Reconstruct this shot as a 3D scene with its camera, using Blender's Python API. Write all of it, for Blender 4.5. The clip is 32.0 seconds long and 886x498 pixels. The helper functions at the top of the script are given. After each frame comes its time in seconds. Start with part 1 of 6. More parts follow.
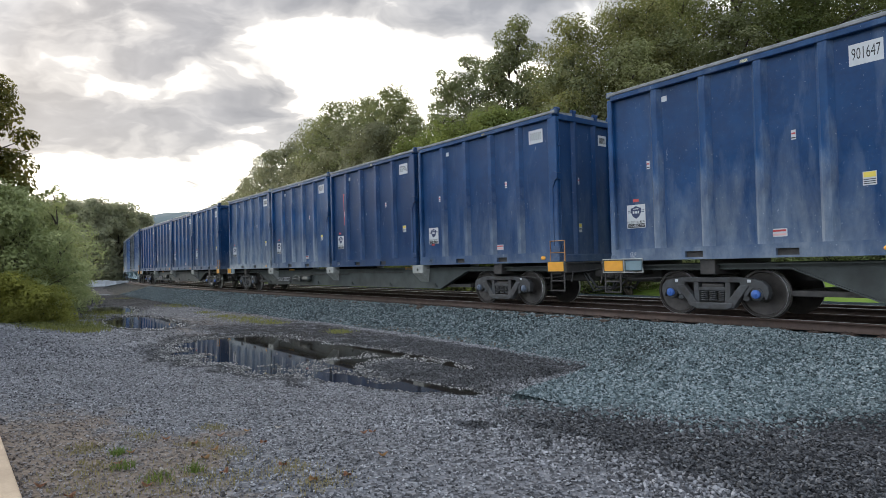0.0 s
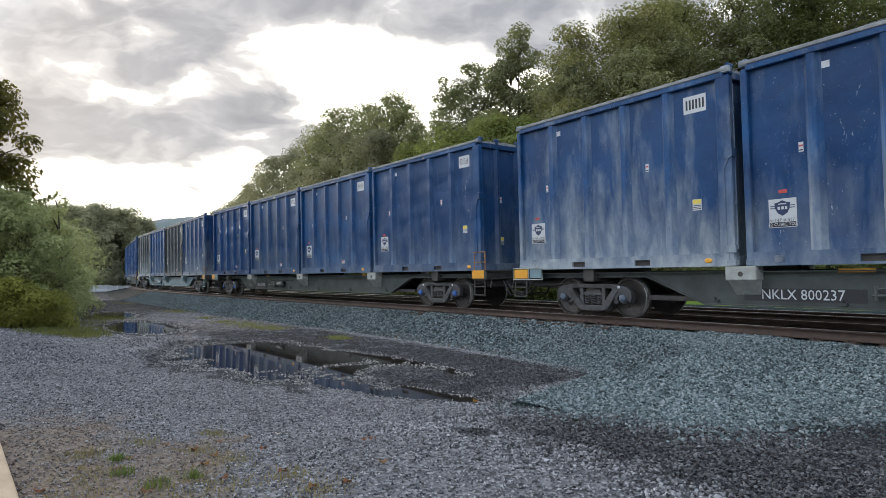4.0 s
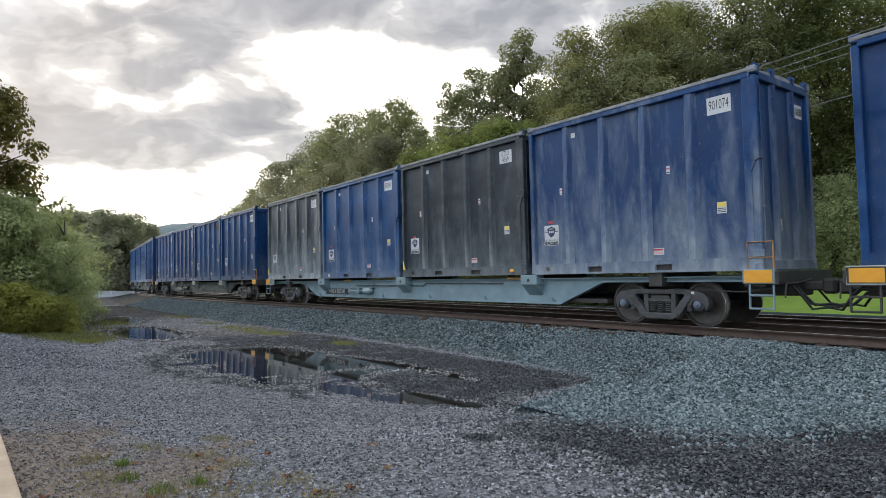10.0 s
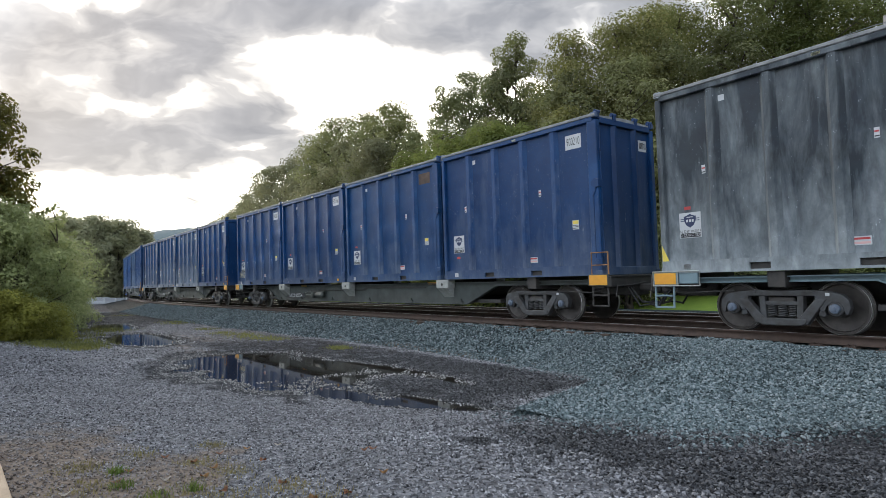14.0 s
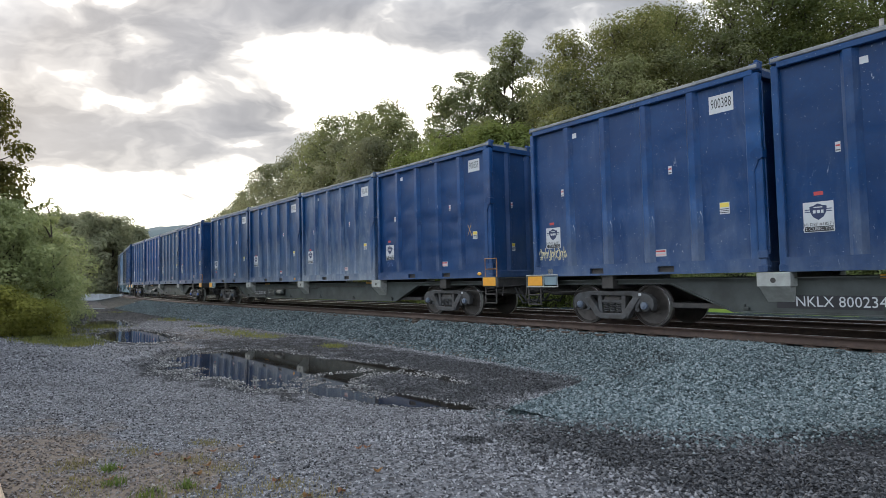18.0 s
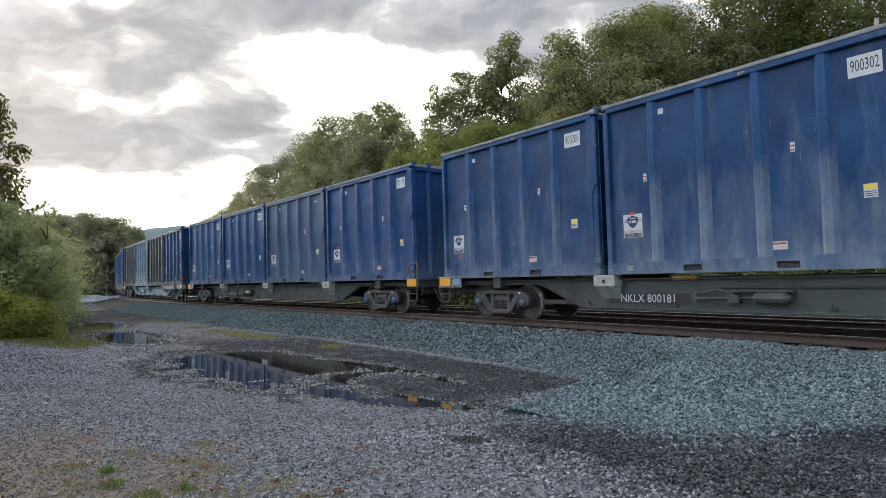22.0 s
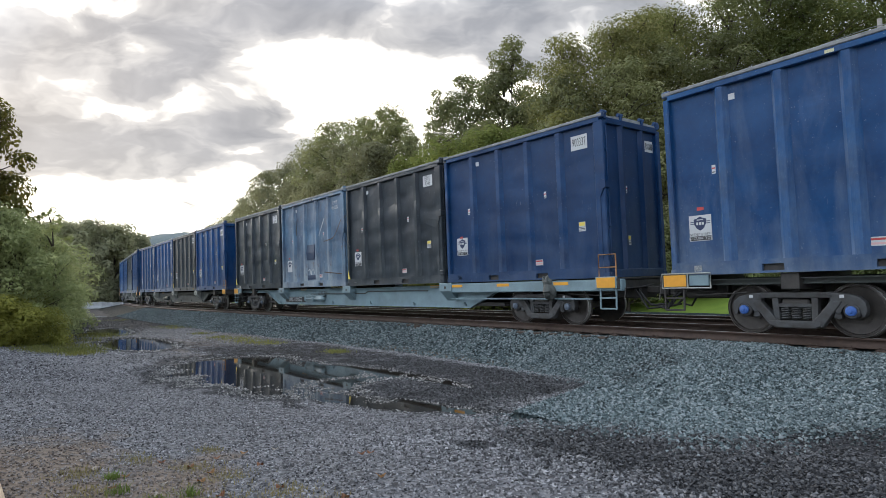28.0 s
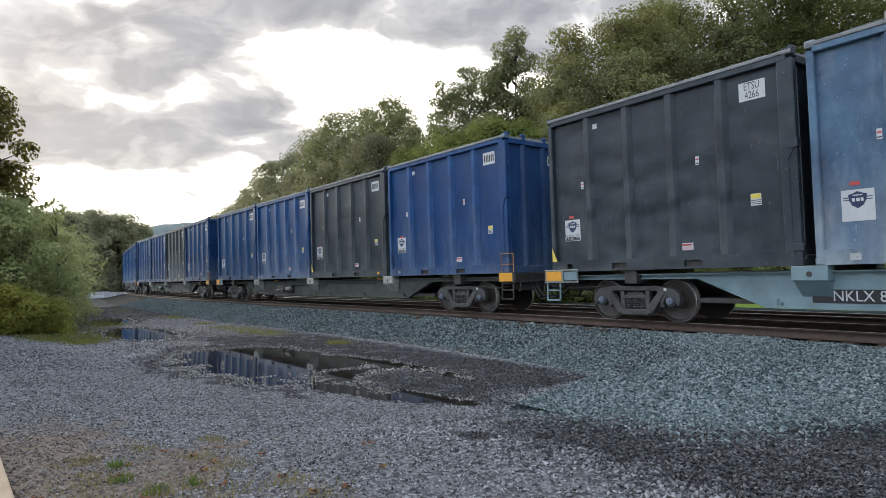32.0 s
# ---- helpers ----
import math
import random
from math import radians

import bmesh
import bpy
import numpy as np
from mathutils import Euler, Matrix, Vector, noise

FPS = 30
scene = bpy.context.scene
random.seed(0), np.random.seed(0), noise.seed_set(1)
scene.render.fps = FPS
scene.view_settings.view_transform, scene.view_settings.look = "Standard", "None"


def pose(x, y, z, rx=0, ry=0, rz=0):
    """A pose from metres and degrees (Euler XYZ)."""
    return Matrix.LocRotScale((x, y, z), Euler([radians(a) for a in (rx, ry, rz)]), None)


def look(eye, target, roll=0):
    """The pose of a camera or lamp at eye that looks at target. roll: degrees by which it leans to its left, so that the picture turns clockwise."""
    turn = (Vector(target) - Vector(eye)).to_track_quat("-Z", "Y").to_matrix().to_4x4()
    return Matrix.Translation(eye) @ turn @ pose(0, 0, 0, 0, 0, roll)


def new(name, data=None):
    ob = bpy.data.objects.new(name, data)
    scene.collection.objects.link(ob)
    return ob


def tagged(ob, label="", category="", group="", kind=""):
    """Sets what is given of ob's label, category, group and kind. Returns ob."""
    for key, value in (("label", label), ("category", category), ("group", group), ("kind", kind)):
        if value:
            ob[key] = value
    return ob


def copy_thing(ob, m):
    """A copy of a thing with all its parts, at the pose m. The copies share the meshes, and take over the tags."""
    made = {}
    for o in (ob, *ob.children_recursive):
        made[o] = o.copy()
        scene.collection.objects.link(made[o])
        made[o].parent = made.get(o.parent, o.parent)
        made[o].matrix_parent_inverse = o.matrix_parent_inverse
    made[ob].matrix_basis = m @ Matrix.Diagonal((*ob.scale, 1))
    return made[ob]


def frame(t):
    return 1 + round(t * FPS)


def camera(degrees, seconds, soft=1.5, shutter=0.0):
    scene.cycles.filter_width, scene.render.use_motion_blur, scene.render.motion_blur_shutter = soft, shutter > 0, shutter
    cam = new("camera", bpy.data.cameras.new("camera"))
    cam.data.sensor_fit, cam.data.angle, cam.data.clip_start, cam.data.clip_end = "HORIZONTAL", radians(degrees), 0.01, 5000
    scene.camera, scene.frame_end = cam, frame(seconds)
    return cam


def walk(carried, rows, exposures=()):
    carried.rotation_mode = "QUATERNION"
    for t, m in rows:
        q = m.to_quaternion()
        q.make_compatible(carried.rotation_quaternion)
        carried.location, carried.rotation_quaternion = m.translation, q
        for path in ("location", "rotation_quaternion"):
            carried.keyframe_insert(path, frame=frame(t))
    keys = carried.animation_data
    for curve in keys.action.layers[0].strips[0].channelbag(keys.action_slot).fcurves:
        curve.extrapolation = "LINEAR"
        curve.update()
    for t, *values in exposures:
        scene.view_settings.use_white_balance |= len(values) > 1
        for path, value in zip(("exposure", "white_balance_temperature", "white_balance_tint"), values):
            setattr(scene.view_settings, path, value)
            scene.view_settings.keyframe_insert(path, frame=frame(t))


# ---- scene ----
# ---- camera: held by hand, about 1.6 m over the gravel ----
TURNS = [
    (0, 92.04, 0.51, -0.47), (0.5, 92.14, 0.50, -0.49), (1, 92.18, 0.55, -0.54), (1.5, 92.23, 0.44, -0.47),
    (2, 92.26, 0.37, -0.38), (2.5, 92.30, 0.21, -0.40), (3, 92.44, 0.30, -0.42), (3.5, 92.56, 0.31, -0.41),
    (5.5, 92.99, 0.05, -0.11), (6, 93.11, 0.20, -0.10), (6.5, 93.15, 0.29, -0.14), (7, 93.13, 0.31, -0.17),
    (7.5, 93.12, 0.28, -0.13), (8, 93.09, 0.19, -0.04), (8.5, 93.10, 0.24, 0.02), (9, 93.12, 0.29, 0.02),
    (9.5, 93.16, 0.32, 0.01), (10, 93.15, 0.35, 0.01), (10.5, 93.19, 0.34, -0.01), (11, 93.26, 0.30, -0.08),
    (11.5, 93.36, 0.65, -0.06), (12, 93.44, 0.78, -0.09), (12.5, 93.52, 0.99, -0.31), (13, 93.55, 0.95, -0.48),
    (13.5, 93.51, 0.76, -0.44), (14, 93.47, 0.87, -0.46), (14.5, 93.40, 0.99, -0.45), (16.5, 93.43, 1.13, -1.13),
    (17, 93.50, 0.55, -0.97), (17.5, 93.41, 0.45, -0.82), (18, 93.37, 0.43, -0.89), (18.5, 93.30, 0.43, -0.89),
    (19, 93.36, 0.49, -1.00), (19.5, 93.36, 0.61, -1.03), (20, 93.35, 0.57, -1.09), (20.5, 93.34, 0.56, -1.17),
    (21, 93.39, 0.60, -1.18), (21.5, 93.39, 0.60, -1.16), (22, 93.38, 0.65, -1.13), (22.5, 93.37, 0.71, -1.11),
    (23, 93.41, 0.71, -1.11), (23.5, 93.46, 0.72, -1.13), (24, 93.46, 0.38, -1.19), (24.5, 93.40, 0.26, -1.15),
    (25, 93.40, 0.38, -1.08), (25.5, 93.43, 0.35, -1.03), (27.5, 93.57, 1.03, -0.68), (28, 93.78, 1.08, -0.73),
    (28.5, 93.99, 1.25, -0.87), (29, 93.98, 1.25, -0.90), (29.5, 93.87, 1.38, -0.93), (30, 93.78, 1.23, -0.86),
    (30.5, 93.36, 1.00, -0.74), (31, 93.11, 0.86, -0.72), (31.5, 93.05, 0.83, -0.62), (32, 93.00, 0.74, -0.52)]
cam = camera(72.76, 32.0, soft=0.65)
walk(cam, [(t, pose(0, 0, 1.6, rx, ry, rz)) for t, rx, ry, rz in TURNS])

# ---- world: low sun behind broken cloud ----
SUN_AZ, SUN_EL = radians(-40.0), radians(20.0)


def link(tree, a, b):
    tree.links.new(a, b)


def nd(tree, kind, **values):
    n = tree.nodes.new(kind)
    for key, value in values.items():
        if key in n.inputs:
            n.inputs[key].default_value = value
    return n


def math_node(tree, op, a, b=None, clamp=False):
    n = tree.nodes.new("ShaderNodeMath")
    n.operation, n.use_clamp = op, clamp
    for i, v in enumerate((a, b)):
        if v is None:
            continue
        if isinstance(v, (int, float)):
            n.inputs[i].default_value = v
        else:
            link(tree, v, n.inputs[i])
    return n.outputs[0]


def ramp(tree, fac, *stops):
    n = tree.nodes.new("ShaderNodeValToRGB")
    while len(n.color_ramp.elements) < len(stops):
        n.color_ramp.elements.new(0.5)
    for e, (p, c) in zip(n.color_ramp.elements, stops):
        e.position = p
        e.color = (c, c, c, 1) if isinstance(c, (int, float)) else (*c, 1)
    link(tree, fac, n.inputs[0])
    return n.outputs[0]


def mix(tree, fac, a, b, blend="MIX"):
    n = tree.nodes.new("ShaderNodeMix")
    n.data_type, n.blend_type = "RGBA", blend
    for i, v in ((0, fac), (6, a), (7, b)):
        if isinstance(v, (int, float)):
            n.inputs[i].default_value = v if i == 0 else (v, v, v, 1)
        elif isinstance(v, tuple):
            n.inputs[i].default_value = (*v, 1)
        else:
            link(tree, v, n.inputs[i])
    return n.outputs[2]


def noise_tex(tree, vec, scale, detail=4.0, rough=0.55, stretch=None, distort=0.0):
    if stretch:
        m = tree.nodes.new("ShaderNodeMapping")
        m.inputs["Scale"].default_value = stretch
        link(tree, vec, m.inputs["Vector"])
        vec = m.outputs[0]
    n = nd(tree, "ShaderNodeTexNoise", Scale=scale, Detail=detail, Roughness=rough, Distortion=distort)
    link(tree, vec, n.inputs["Vector"])
    return n.outputs["Fac"]


def make_world():
    w = bpy.data.worlds.new("evening_sky")
    scene.world = w
    w.use_nodes = True
    t = w.node_tree
    t.nodes.clear()
    out, bg = t.nodes.new("ShaderNodeOutputWorld"), t.nodes.new("ShaderNodeBackground")
    link(t, bg.outputs[0], out.inputs[0])
    sky = t.nodes.new("ShaderNodeTexSky")
    sky.sky_type, sky.sun_disc = "NISHITA", False
    sky.sun_elevation, sky.sun_rotation = SUN_EL, SUN_AZ
    co = t.nodes.new("ShaderNodeTexCoord").outputs["Generated"]
    sep = t.nodes.new("ShaderNodeSeparateXYZ")
    link(t, co, sep.inputs[0])
    # cloud deck: direction projected on a flat layer
    up = math_node(t, "ADD", math_node(t, "MAXIMUM", sep.outputs[2], 0.0), 0.16)
    cx, cy = math_node(t, "DIVIDE", sep.outputs[0], up), math_node(t, "DIVIDE", sep.outputs[1], up)
    flat = t.nodes.new("ShaderNodeCombineXYZ")
    link(t, cx, flat.inputs[0]), link(t, cy, flat.inputs[1])
    flat.inputs[2].default_value = CLOUD_SEED
    big = noise_tex(t, flat.outputs[0], 0.95, 6.0, 0.52, (1.0, 1.3, 1.0), 0.5)
    small = noise_tex(t, flat.outputs[0], 3.6, 5.0, 0.55)
    thick = math_node(t, "ADD", math_node(t, "MULTIPLY", big, 0.7), math_node(t, "MULTIPLY", small, 0.3))
    # glow of the sun through the cloud, and a clear band low over the horizon below it
    d = t.nodes.new("ShaderNodeVectorMath")
    d.operation = "DOT_PRODUCT"
    link(t, co, d.inputs[0])
    d.inputs[1].default_value = (-0.33, 0.90, 0.28)     # the thin part of the cloud, between the sun and the wood
    near = math_node(t, "POWER", math_node(t, "MAXIMUM", d.outputs["Value"], 0.0), 4.0)
    low = ramp(t, sep.outputs[2], (0.0, 1.0), (0.09, 1.0), (0.2, 0.0), (1.0, 0.0))
    gap = math_node(t, "ADD", math_node(t, "MULTIPLY", near, 0.05), math_node(t, "MULTIPLY", low, 0.17))
    cover = ramp(t, math_node(t, "SUBTRACT", thick, gap), (0.26, 0.0), (0.34, 0.5), (0.41, 0.87), (0.52, 1.0))
    # the banks of cloud over the track and the rifts between them
    ahead = math_node(t, "MAXIMUM", sep.outputs[1], 0.05)
    warp = [math_node(t, "MULTIPLY", math_node(t, "SUBTRACT", noise_tex(t, flat.outputs[0], f, 3.5, 0.5), 0.5), 0.16) for f in (2.3, 2.9)]
    cu = math_node(t, "ADD", math_node(t, "DIVIDE", sep.outputs[0], ahead), warp[0])
    cv = math_node(t, "ADD", math_node(t, "DIVIDE", sep.outputs[2], ahead), math_node(t, "MULTIPLY", warp[1], 0.7))
    plane = t.nodes.new("ShaderNodeCombineXYZ")
    link(t, cu, plane.inputs[0]), link(t, cv, plane.inputs[1])
    wisp = noise_tex(t, plane.outputs[0], 6.0, 4.5, 0.55, (1.0, 1.9, 1.0), 0.2)
    total = math_node(t, "ADD", math_node(t, "MULTIPLY", math_node(t, "SUBTRACT", thick, 0.40), 0.6), math_node(t, "MULTIPLY", math_node(t, "SUBTRACT", wisp, 0.5), 1.7))
    for u0, v0, a, b, w in CLOUD_BANKS:
        du = math_node(t, "DIVIDE", math_node(t, "SUBTRACT", cu, u0), a)
        dv = math_node(t, "DIVIDE", math_node(t, "SUBTRACT", cv, v0), b)
        far = math_node(t, "ADD", math_node(t, "MULTIPLY", du, du), math_node(t, "MULTIPLY", dv, dv))
        total = math_node(t, "ADD", total, math_node(t, "MULTIPLY", math_node(t, "POWER", 2.718, math_node(t, "MULTIPLY", far, -1.0)), w * 0.62))
    shaped = ramp(t, total, (-0.30, 0.0), (-0.06, 0.55), (0.16, 0.84), (0.42, 0.95), (0.85, 1.0))
    front = ramp(t, sep.outputs[1], (0.55, 0.0), (0.72, 1.0))
    cover = mix(t, front, cover, shaped)
    dark = mix(t, near, (0.27, 0.30, 0.36), (0.37, 0.372, 0.40))
    dark = mix(t, 1.0, dark, mix(t, ramp(t, wisp, (0.3, 0.0), (0.7, 1.0)), 1.22, 0.86), "MULTIPLY")
    glow = mix(t, near, (0.80, 0.86, 0.94), (3.0, 2.8, 2.5))
    cloud = mix(t, cover, glow, dark)
    # bright sky added out of view, left and behind, to light the train's sides
    side = t.nodes.new("ShaderNodeVectorMath")
    side.operation = "DOT_PRODUCT"
    link(t, co, side.inputs[0])
    side.inputs[1].default_value = (-0.66, -0.58, 0.48)
    facing = ramp(t, math_node(t, "ADD", 0.5, math_node(t, "MULTIPLY", side.outputs["Value"], 0.5)), (0.52, 0.0), (0.72, 0.55), (0.92, 1.0))
    cloud = mix(t, facing, cloud, mix(t, cover, (2.5, 2.7, 3.0), (1.9, 2.1, 2.4)))
    zenith = ramp(t, sep.outputs[2], (0.0, 0.0), (0.42, 0.0), (0.62, 0.55), (0.85, 1.0))
    cloud = mix(t, zenith, cloud, (1.15, 1.32, 1.56))
    blue = mix(t, 1.0, sky.outputs[0], (0.10, 0.10, 0.10), "MULTIPLY")
    both = mix(t, 0.92, blue, cloud)
    link(t, both, bg.inputs["Color"])
    bg.inputs["Strength"].default_value = SKY_STRENGTH


CLOUD_SEED, SKY_STRENGTH = 3.7, 1.03
# slope to the right, slope up, half width, half height, how thick (negative: a rift)
CLOUD_BANKS = [
    (-0.56, 0.25, 0.24, 0.055, 0.75), (-0.33, 0.285, 0.10, 0.04, 0.65), (-0.33, 0.22, 0.13, 0.022, 0.45), (-0.68, 0.22, 0.14, 0.05, 0.4),
    (-0.64, 0.385, 0.24, 0.055, 0.6), (-0.47, 0.345, 0.07, 0.022, 0.55), (-0.385, 0.40, 0.085, 0.05, 0.75), (-0.60, 0.47, 0.25, 0.04, 0.55),
    (-0.24, 0.475, 0.16, 0.035, 0.7), (0.05, 0.455, 0.24, 0.045, 0.6), (0.14, 0.40, 0.10, 0.04, 0.35), (-0.256, 0.332, 0.03, 0.012, 0.4),
    (-0.415, 0.147, 0.02, 0.006, 0.4), (-0.46, 0.415, 0.04, 0.025, -0.5), (-0.54, 0.32, 0.045, 0.018, -0.5), (-0.41, 0.315, 0.05, 0.022, -0.45),
    (-0.48, 0.275, 0.04, 0.012, -0.3), (-0.32, 0.235, 0.05, 0.014, -0.4), (-0.14, 0.32, 0.15, 0.09, -0.6), (-0.45, 0.13, 0.4, 0.075, -0.7)]
make_world()
sun = new("sun", bpy.data.lights.new("sun", "SUN"))
sun.data.energy, sun.data.angle, sun.data.color = 2.4, radians(24), (1.0, 0.93, 0.82)
sun.matrix_world = look((0, 0, 0), (-math.sin(SUN_AZ) * math.cos(SUN_EL), -math.cos(SUN_AZ) * math.cos(SUN_EL), -math.sin(SUN_EL)))
scene.view_settings.exposure = 0.0

# ---- plan of the track ----
# s runs along the containers' near faces, away from the camera's side of the view; off is the distance from them towards the camera
RAIL = 0.62          # rail top over the gravel
DECK = 1.172         # deck over the rail top
BOX_L, BOX_W, BOX_H, BOX_GAP, CAR_GAP = 6.058, 2.44, 3.892, 0.198, 1.581
ROW_L = 4 * BOX_L + 3 * BOX_GAP
PITCH = ROW_L + CAR_GAP
PHI0, D0 = -0.6227, 11.546
CANT = 1.2           # degrees by which the main track leans towards the inside of its curve


def plan_curve():
    ss = np.arange(-260.0, 420.0, 0.5)
    k = -0.0018 + 0.0055 / (1 + np.exp(-np.clip((ss - 34.76) / 6, -50, 50)))
    k = np.where((ss < -12) | (ss > 215), 0.0, k)
    ph = np.cumsum(k) * 0.5
    ph += PHI0 - np.interp(0, ss, ph)
    x, y = np.cumsum(np.sin(ph)) * 0.5, np.cumsum(np.cos(ph)) * 0.5
    x += D0 * math.cos(PHI0) - np.interp(0, ss, x)
    y += -D0 * math.sin(PHI0) - np.interp(0, ss, y)
    return ss, x, y, ph


CURVE = plan_curve()


def at(s, off=0.0):
    """Ground plan (x, y, heading) of the place s along the track and off towards the camera from the containers' faces."""
    ss, cx, cy, ph = CURVE
    p = np.interp(s, ss, ph)
    return np.interp(s, ss, cx) - off * np.cos(p), np.interp(s, ss, cy) + off * np.sin(p), p


def along(x, y):
    """The s and off of ground points."""
    ss, cx, cy, ph = (a[440:1000:2] for a in CURVE)     # the bends; straight beyond
    x, y = np.ravel(x), np.ravel(y)
    s_out, o_out = np.empty(len(x)), np.empty(len(x))
    for a in range(0, len(x), 4000):
        dx, dy = x[a:a + 4000, None] - cx, y[a:a + 4000, None] - cy
        i = np.argmin(dx * dx + dy * dy, axis=1)
        r = np.arange(len(i))
        u = dx[r, i] * np.sin(ph[i]) + dy[r, i] * np.cos(ph[i])
        s_out[a:a + 4000] = ss[i] + u
        o_out[a:a + 4000] = -dx[r, i] * np.cos(ph[i]) + dy[r, i] * np.sin(ph[i])
    return s_out, o_out


# ---- materials ----
def material(name, rough=0.6, metal=0.0):
    m = bpy.data.materials.new(name)
    m.use_nodes = True
    t = m.node_tree
    b = t.nodes["Principled BSDF"]
    b.inputs["Roughness"].default_value, b.inputs["Metallic"].default_value = rough, metal
    return m, t, b


def coords(t, which="Object"):
    return t.nodes.new("ShaderNodeTexCoord").outputs[which]


def bump(t, b, height, strength=0.4, distance=0.02):
    n = nd(t, "ShaderNodeBump", Strength=strength, Distance=distance)
    link(t, height, n.inputs["Height"])
    link(t, n.outputs[0], b.inputs["Normal"])


def attr(t, name):
    n = t.nodes.new("ShaderNodeAttribute")
    n.attribute_type, n.attribute_name = "OBJECT", name
    return n.outputs["Fac"]


def worn(name, colour, second, rough=0.6, metal=0.0, scale=4.0, relief=0.003, fine=60.0, low=0.35, high=0.7):
    """A surface of two colours in blotches, with fine grain and relief."""
    m, t, b = material(name, rough, metal)
    co = coords(t)
    n1, n2 = noise_tex(t, co, scale, 6.0, 0.6), noise_tex(t, co, fine, 3.0)
    c = mix(t, ramp(t, n1, (low, 0.0), (high, 1.0)), colour, second)
    c = mix(t, 0.35, c, mix(t, n2, 0.25, 1.0), "MULTIPLY")
    link(t, c, b.inputs["Base Color"])
    link(t, math_node(t, "ADD", math_node(t, "MULTIPLY", n1, 0.25), rough - 0.12), b.inputs["Roughness"])
    bump(t, b, n2, 0.5, relief)
    return m


def plain(name, colour, rough=0.5, metal=0.0):
    m, t, b = material(name, rough, metal)
    n = noise_tex(t, coords(t), 9.0, 4.0)
    link(t, mix(t, 0.3, colour, mix(t, n, 0.35, 1.1), "MULTIPLY"), b.inputs["Base Color"])
    return m


def container_paint():
    """Painted sheet steel: colour, fading, dust, streaks and dents come from the properties of each container."""
    m, t, b = material("container_paint", 0.45)
    b.inputs["Specular IOR Level"].default_value = 0.22
    info = t.nodes.new("ShaderNodeObjectInfo")
    co = t.nodes.new("ShaderNodeVectorMath")
    co.operation = "ADD"
    link(t, coords(t), co.inputs[0])
    off = t.nodes.new("ShaderNodeCombineXYZ")
    seed = attr(t, "seed")
    link(t, math_node(t, "MULTIPLY", seed, 17.3), off.inputs[0])
    link(t, math_node(t, "MULTIPLY", seed, 9.1), off.inputs[1])
    link(t, off.outputs[0], co.inputs[1])
    v = co.outputs[0]
    sep = t.nodes.new("ShaderNodeSeparateXYZ")
    link(t, coords(t), sep.inputs[0])
    z = sep.outputs[2]
    blotch = noise_tex(t, v, 0.9, 6.0, 0.62)
    grain = noise_tex(t, v, 14.0, 6.0, 0.7)
    streak = noise_tex(t, v, 1.0, 7.0, 0.62, (1.9, 1.9, 0.45), 0.3)
    faded = mix(t, 1.0, info.outputs["Color"], (1.9, 2.1, 1.9), "MULTIPLY")
    c = mix(t, math_node(t, "MULTIPLY", ramp(t, blotch, (0.38, 0.0), (0.68, 1.0)), attr(t, "fade"), True), info.outputs["Color"], faded)
    c = mix(t, math_node(t, "MULTIPLY", ramp(t, grain, (0.35, 1.0), (0.6, 0.0)), 0.25), c, mix(t, 0.6, c, (0.02, 0.022, 0.03)))
    # pale dust thrown up from the track: thick at the foot, in upright streaks
    foot = ramp(t, math_node(t, "DIVIDE", z, 3.9), (0.0, 1.0), (0.10, 0.62), (0.35, 0.25), (0.62, 0.0))
    dust = math_node(t, "MULTIPLY", ramp(t, math_node(t, "ADD", math_node(t, "ADD", streak, math_node(t, "MULTIPLY", math_node(t, "SUBTRACT", attr(t, "pale"), 0.4), 0.12)), math_node(t, "MULTIPLY", foot, 0.42)), (0.55, 0.0), (1.12, 1.0)), attr(t, "pale"), True)
    cloudy = ramp(t, noise_tex(t, v, 2.6, 8.0, 0.68, (1.3, 1.3, 0.8), 0.4), (0.30, 0.45), (0.70, 1.1))
    dust = math_node(t, "MULTIPLY", dust, cloudy, True)
    c = mix(t, dust, c, (0.36, 0.40, 0.42))
    # thin dry film all over
    film = math_node(t, "MULTIPLY", ramp(t, noise_tex(t, v, 2.3, 8.0, 0.7), (0.40, 0.0), (0.72, 1.0)), math_node(t, "ADD", 0.015, math_node(t, "MULTIPLY", attr(t, "fade"), 0.06)))
    c = mix(t, film, c, (0.13, 0.22, 0.35))
    # scrapes down to bright primer
    nick = noise_tex(t, v, 5.0, 9.0, 0.72, (2.2, 2.2, 0.55), 1.2)
    where = ramp(t, noise_tex(t, v, 0.55, 2.0), (0.42, 0.0), (0.58, 1.0))
    scrape = math_node(t, "MULTIPLY", math_node(t, "MULTIPLY", ramp(t, nick, (0.645, 0.0), (0.675, 1.0)), where), attr(t, "scrape"), True)
    c = mix(t, scrape, c, (0.50, 0.54, 0.58))
    speck = math_node(t, "MULTIPLY", ramp(t, noise_tex(t, v, 26.0, 3.0, 0.6), (0.70, 0.0), (0.73, 1.0)), math_node(t, "ADD", math_node(t, "MULTIPLY", attr(t, "scrape"), 0.7), 0.15), True)
    c = mix(t, speck, c, (0.45, 0.50, 0.55))
    rust = math_node(t, "MULTIPLY", ramp(t, math_node(t, "ADD", noise_tex(t, v, 3.2, 8.0, 0.75, (1.0, 1.0, 0.5)), math_node(t, "MULTIPLY", attr(t, "rust"), 0.06)), (0.62, 0.0), (0.70, 1.0)), attr(t, "rust"), True)
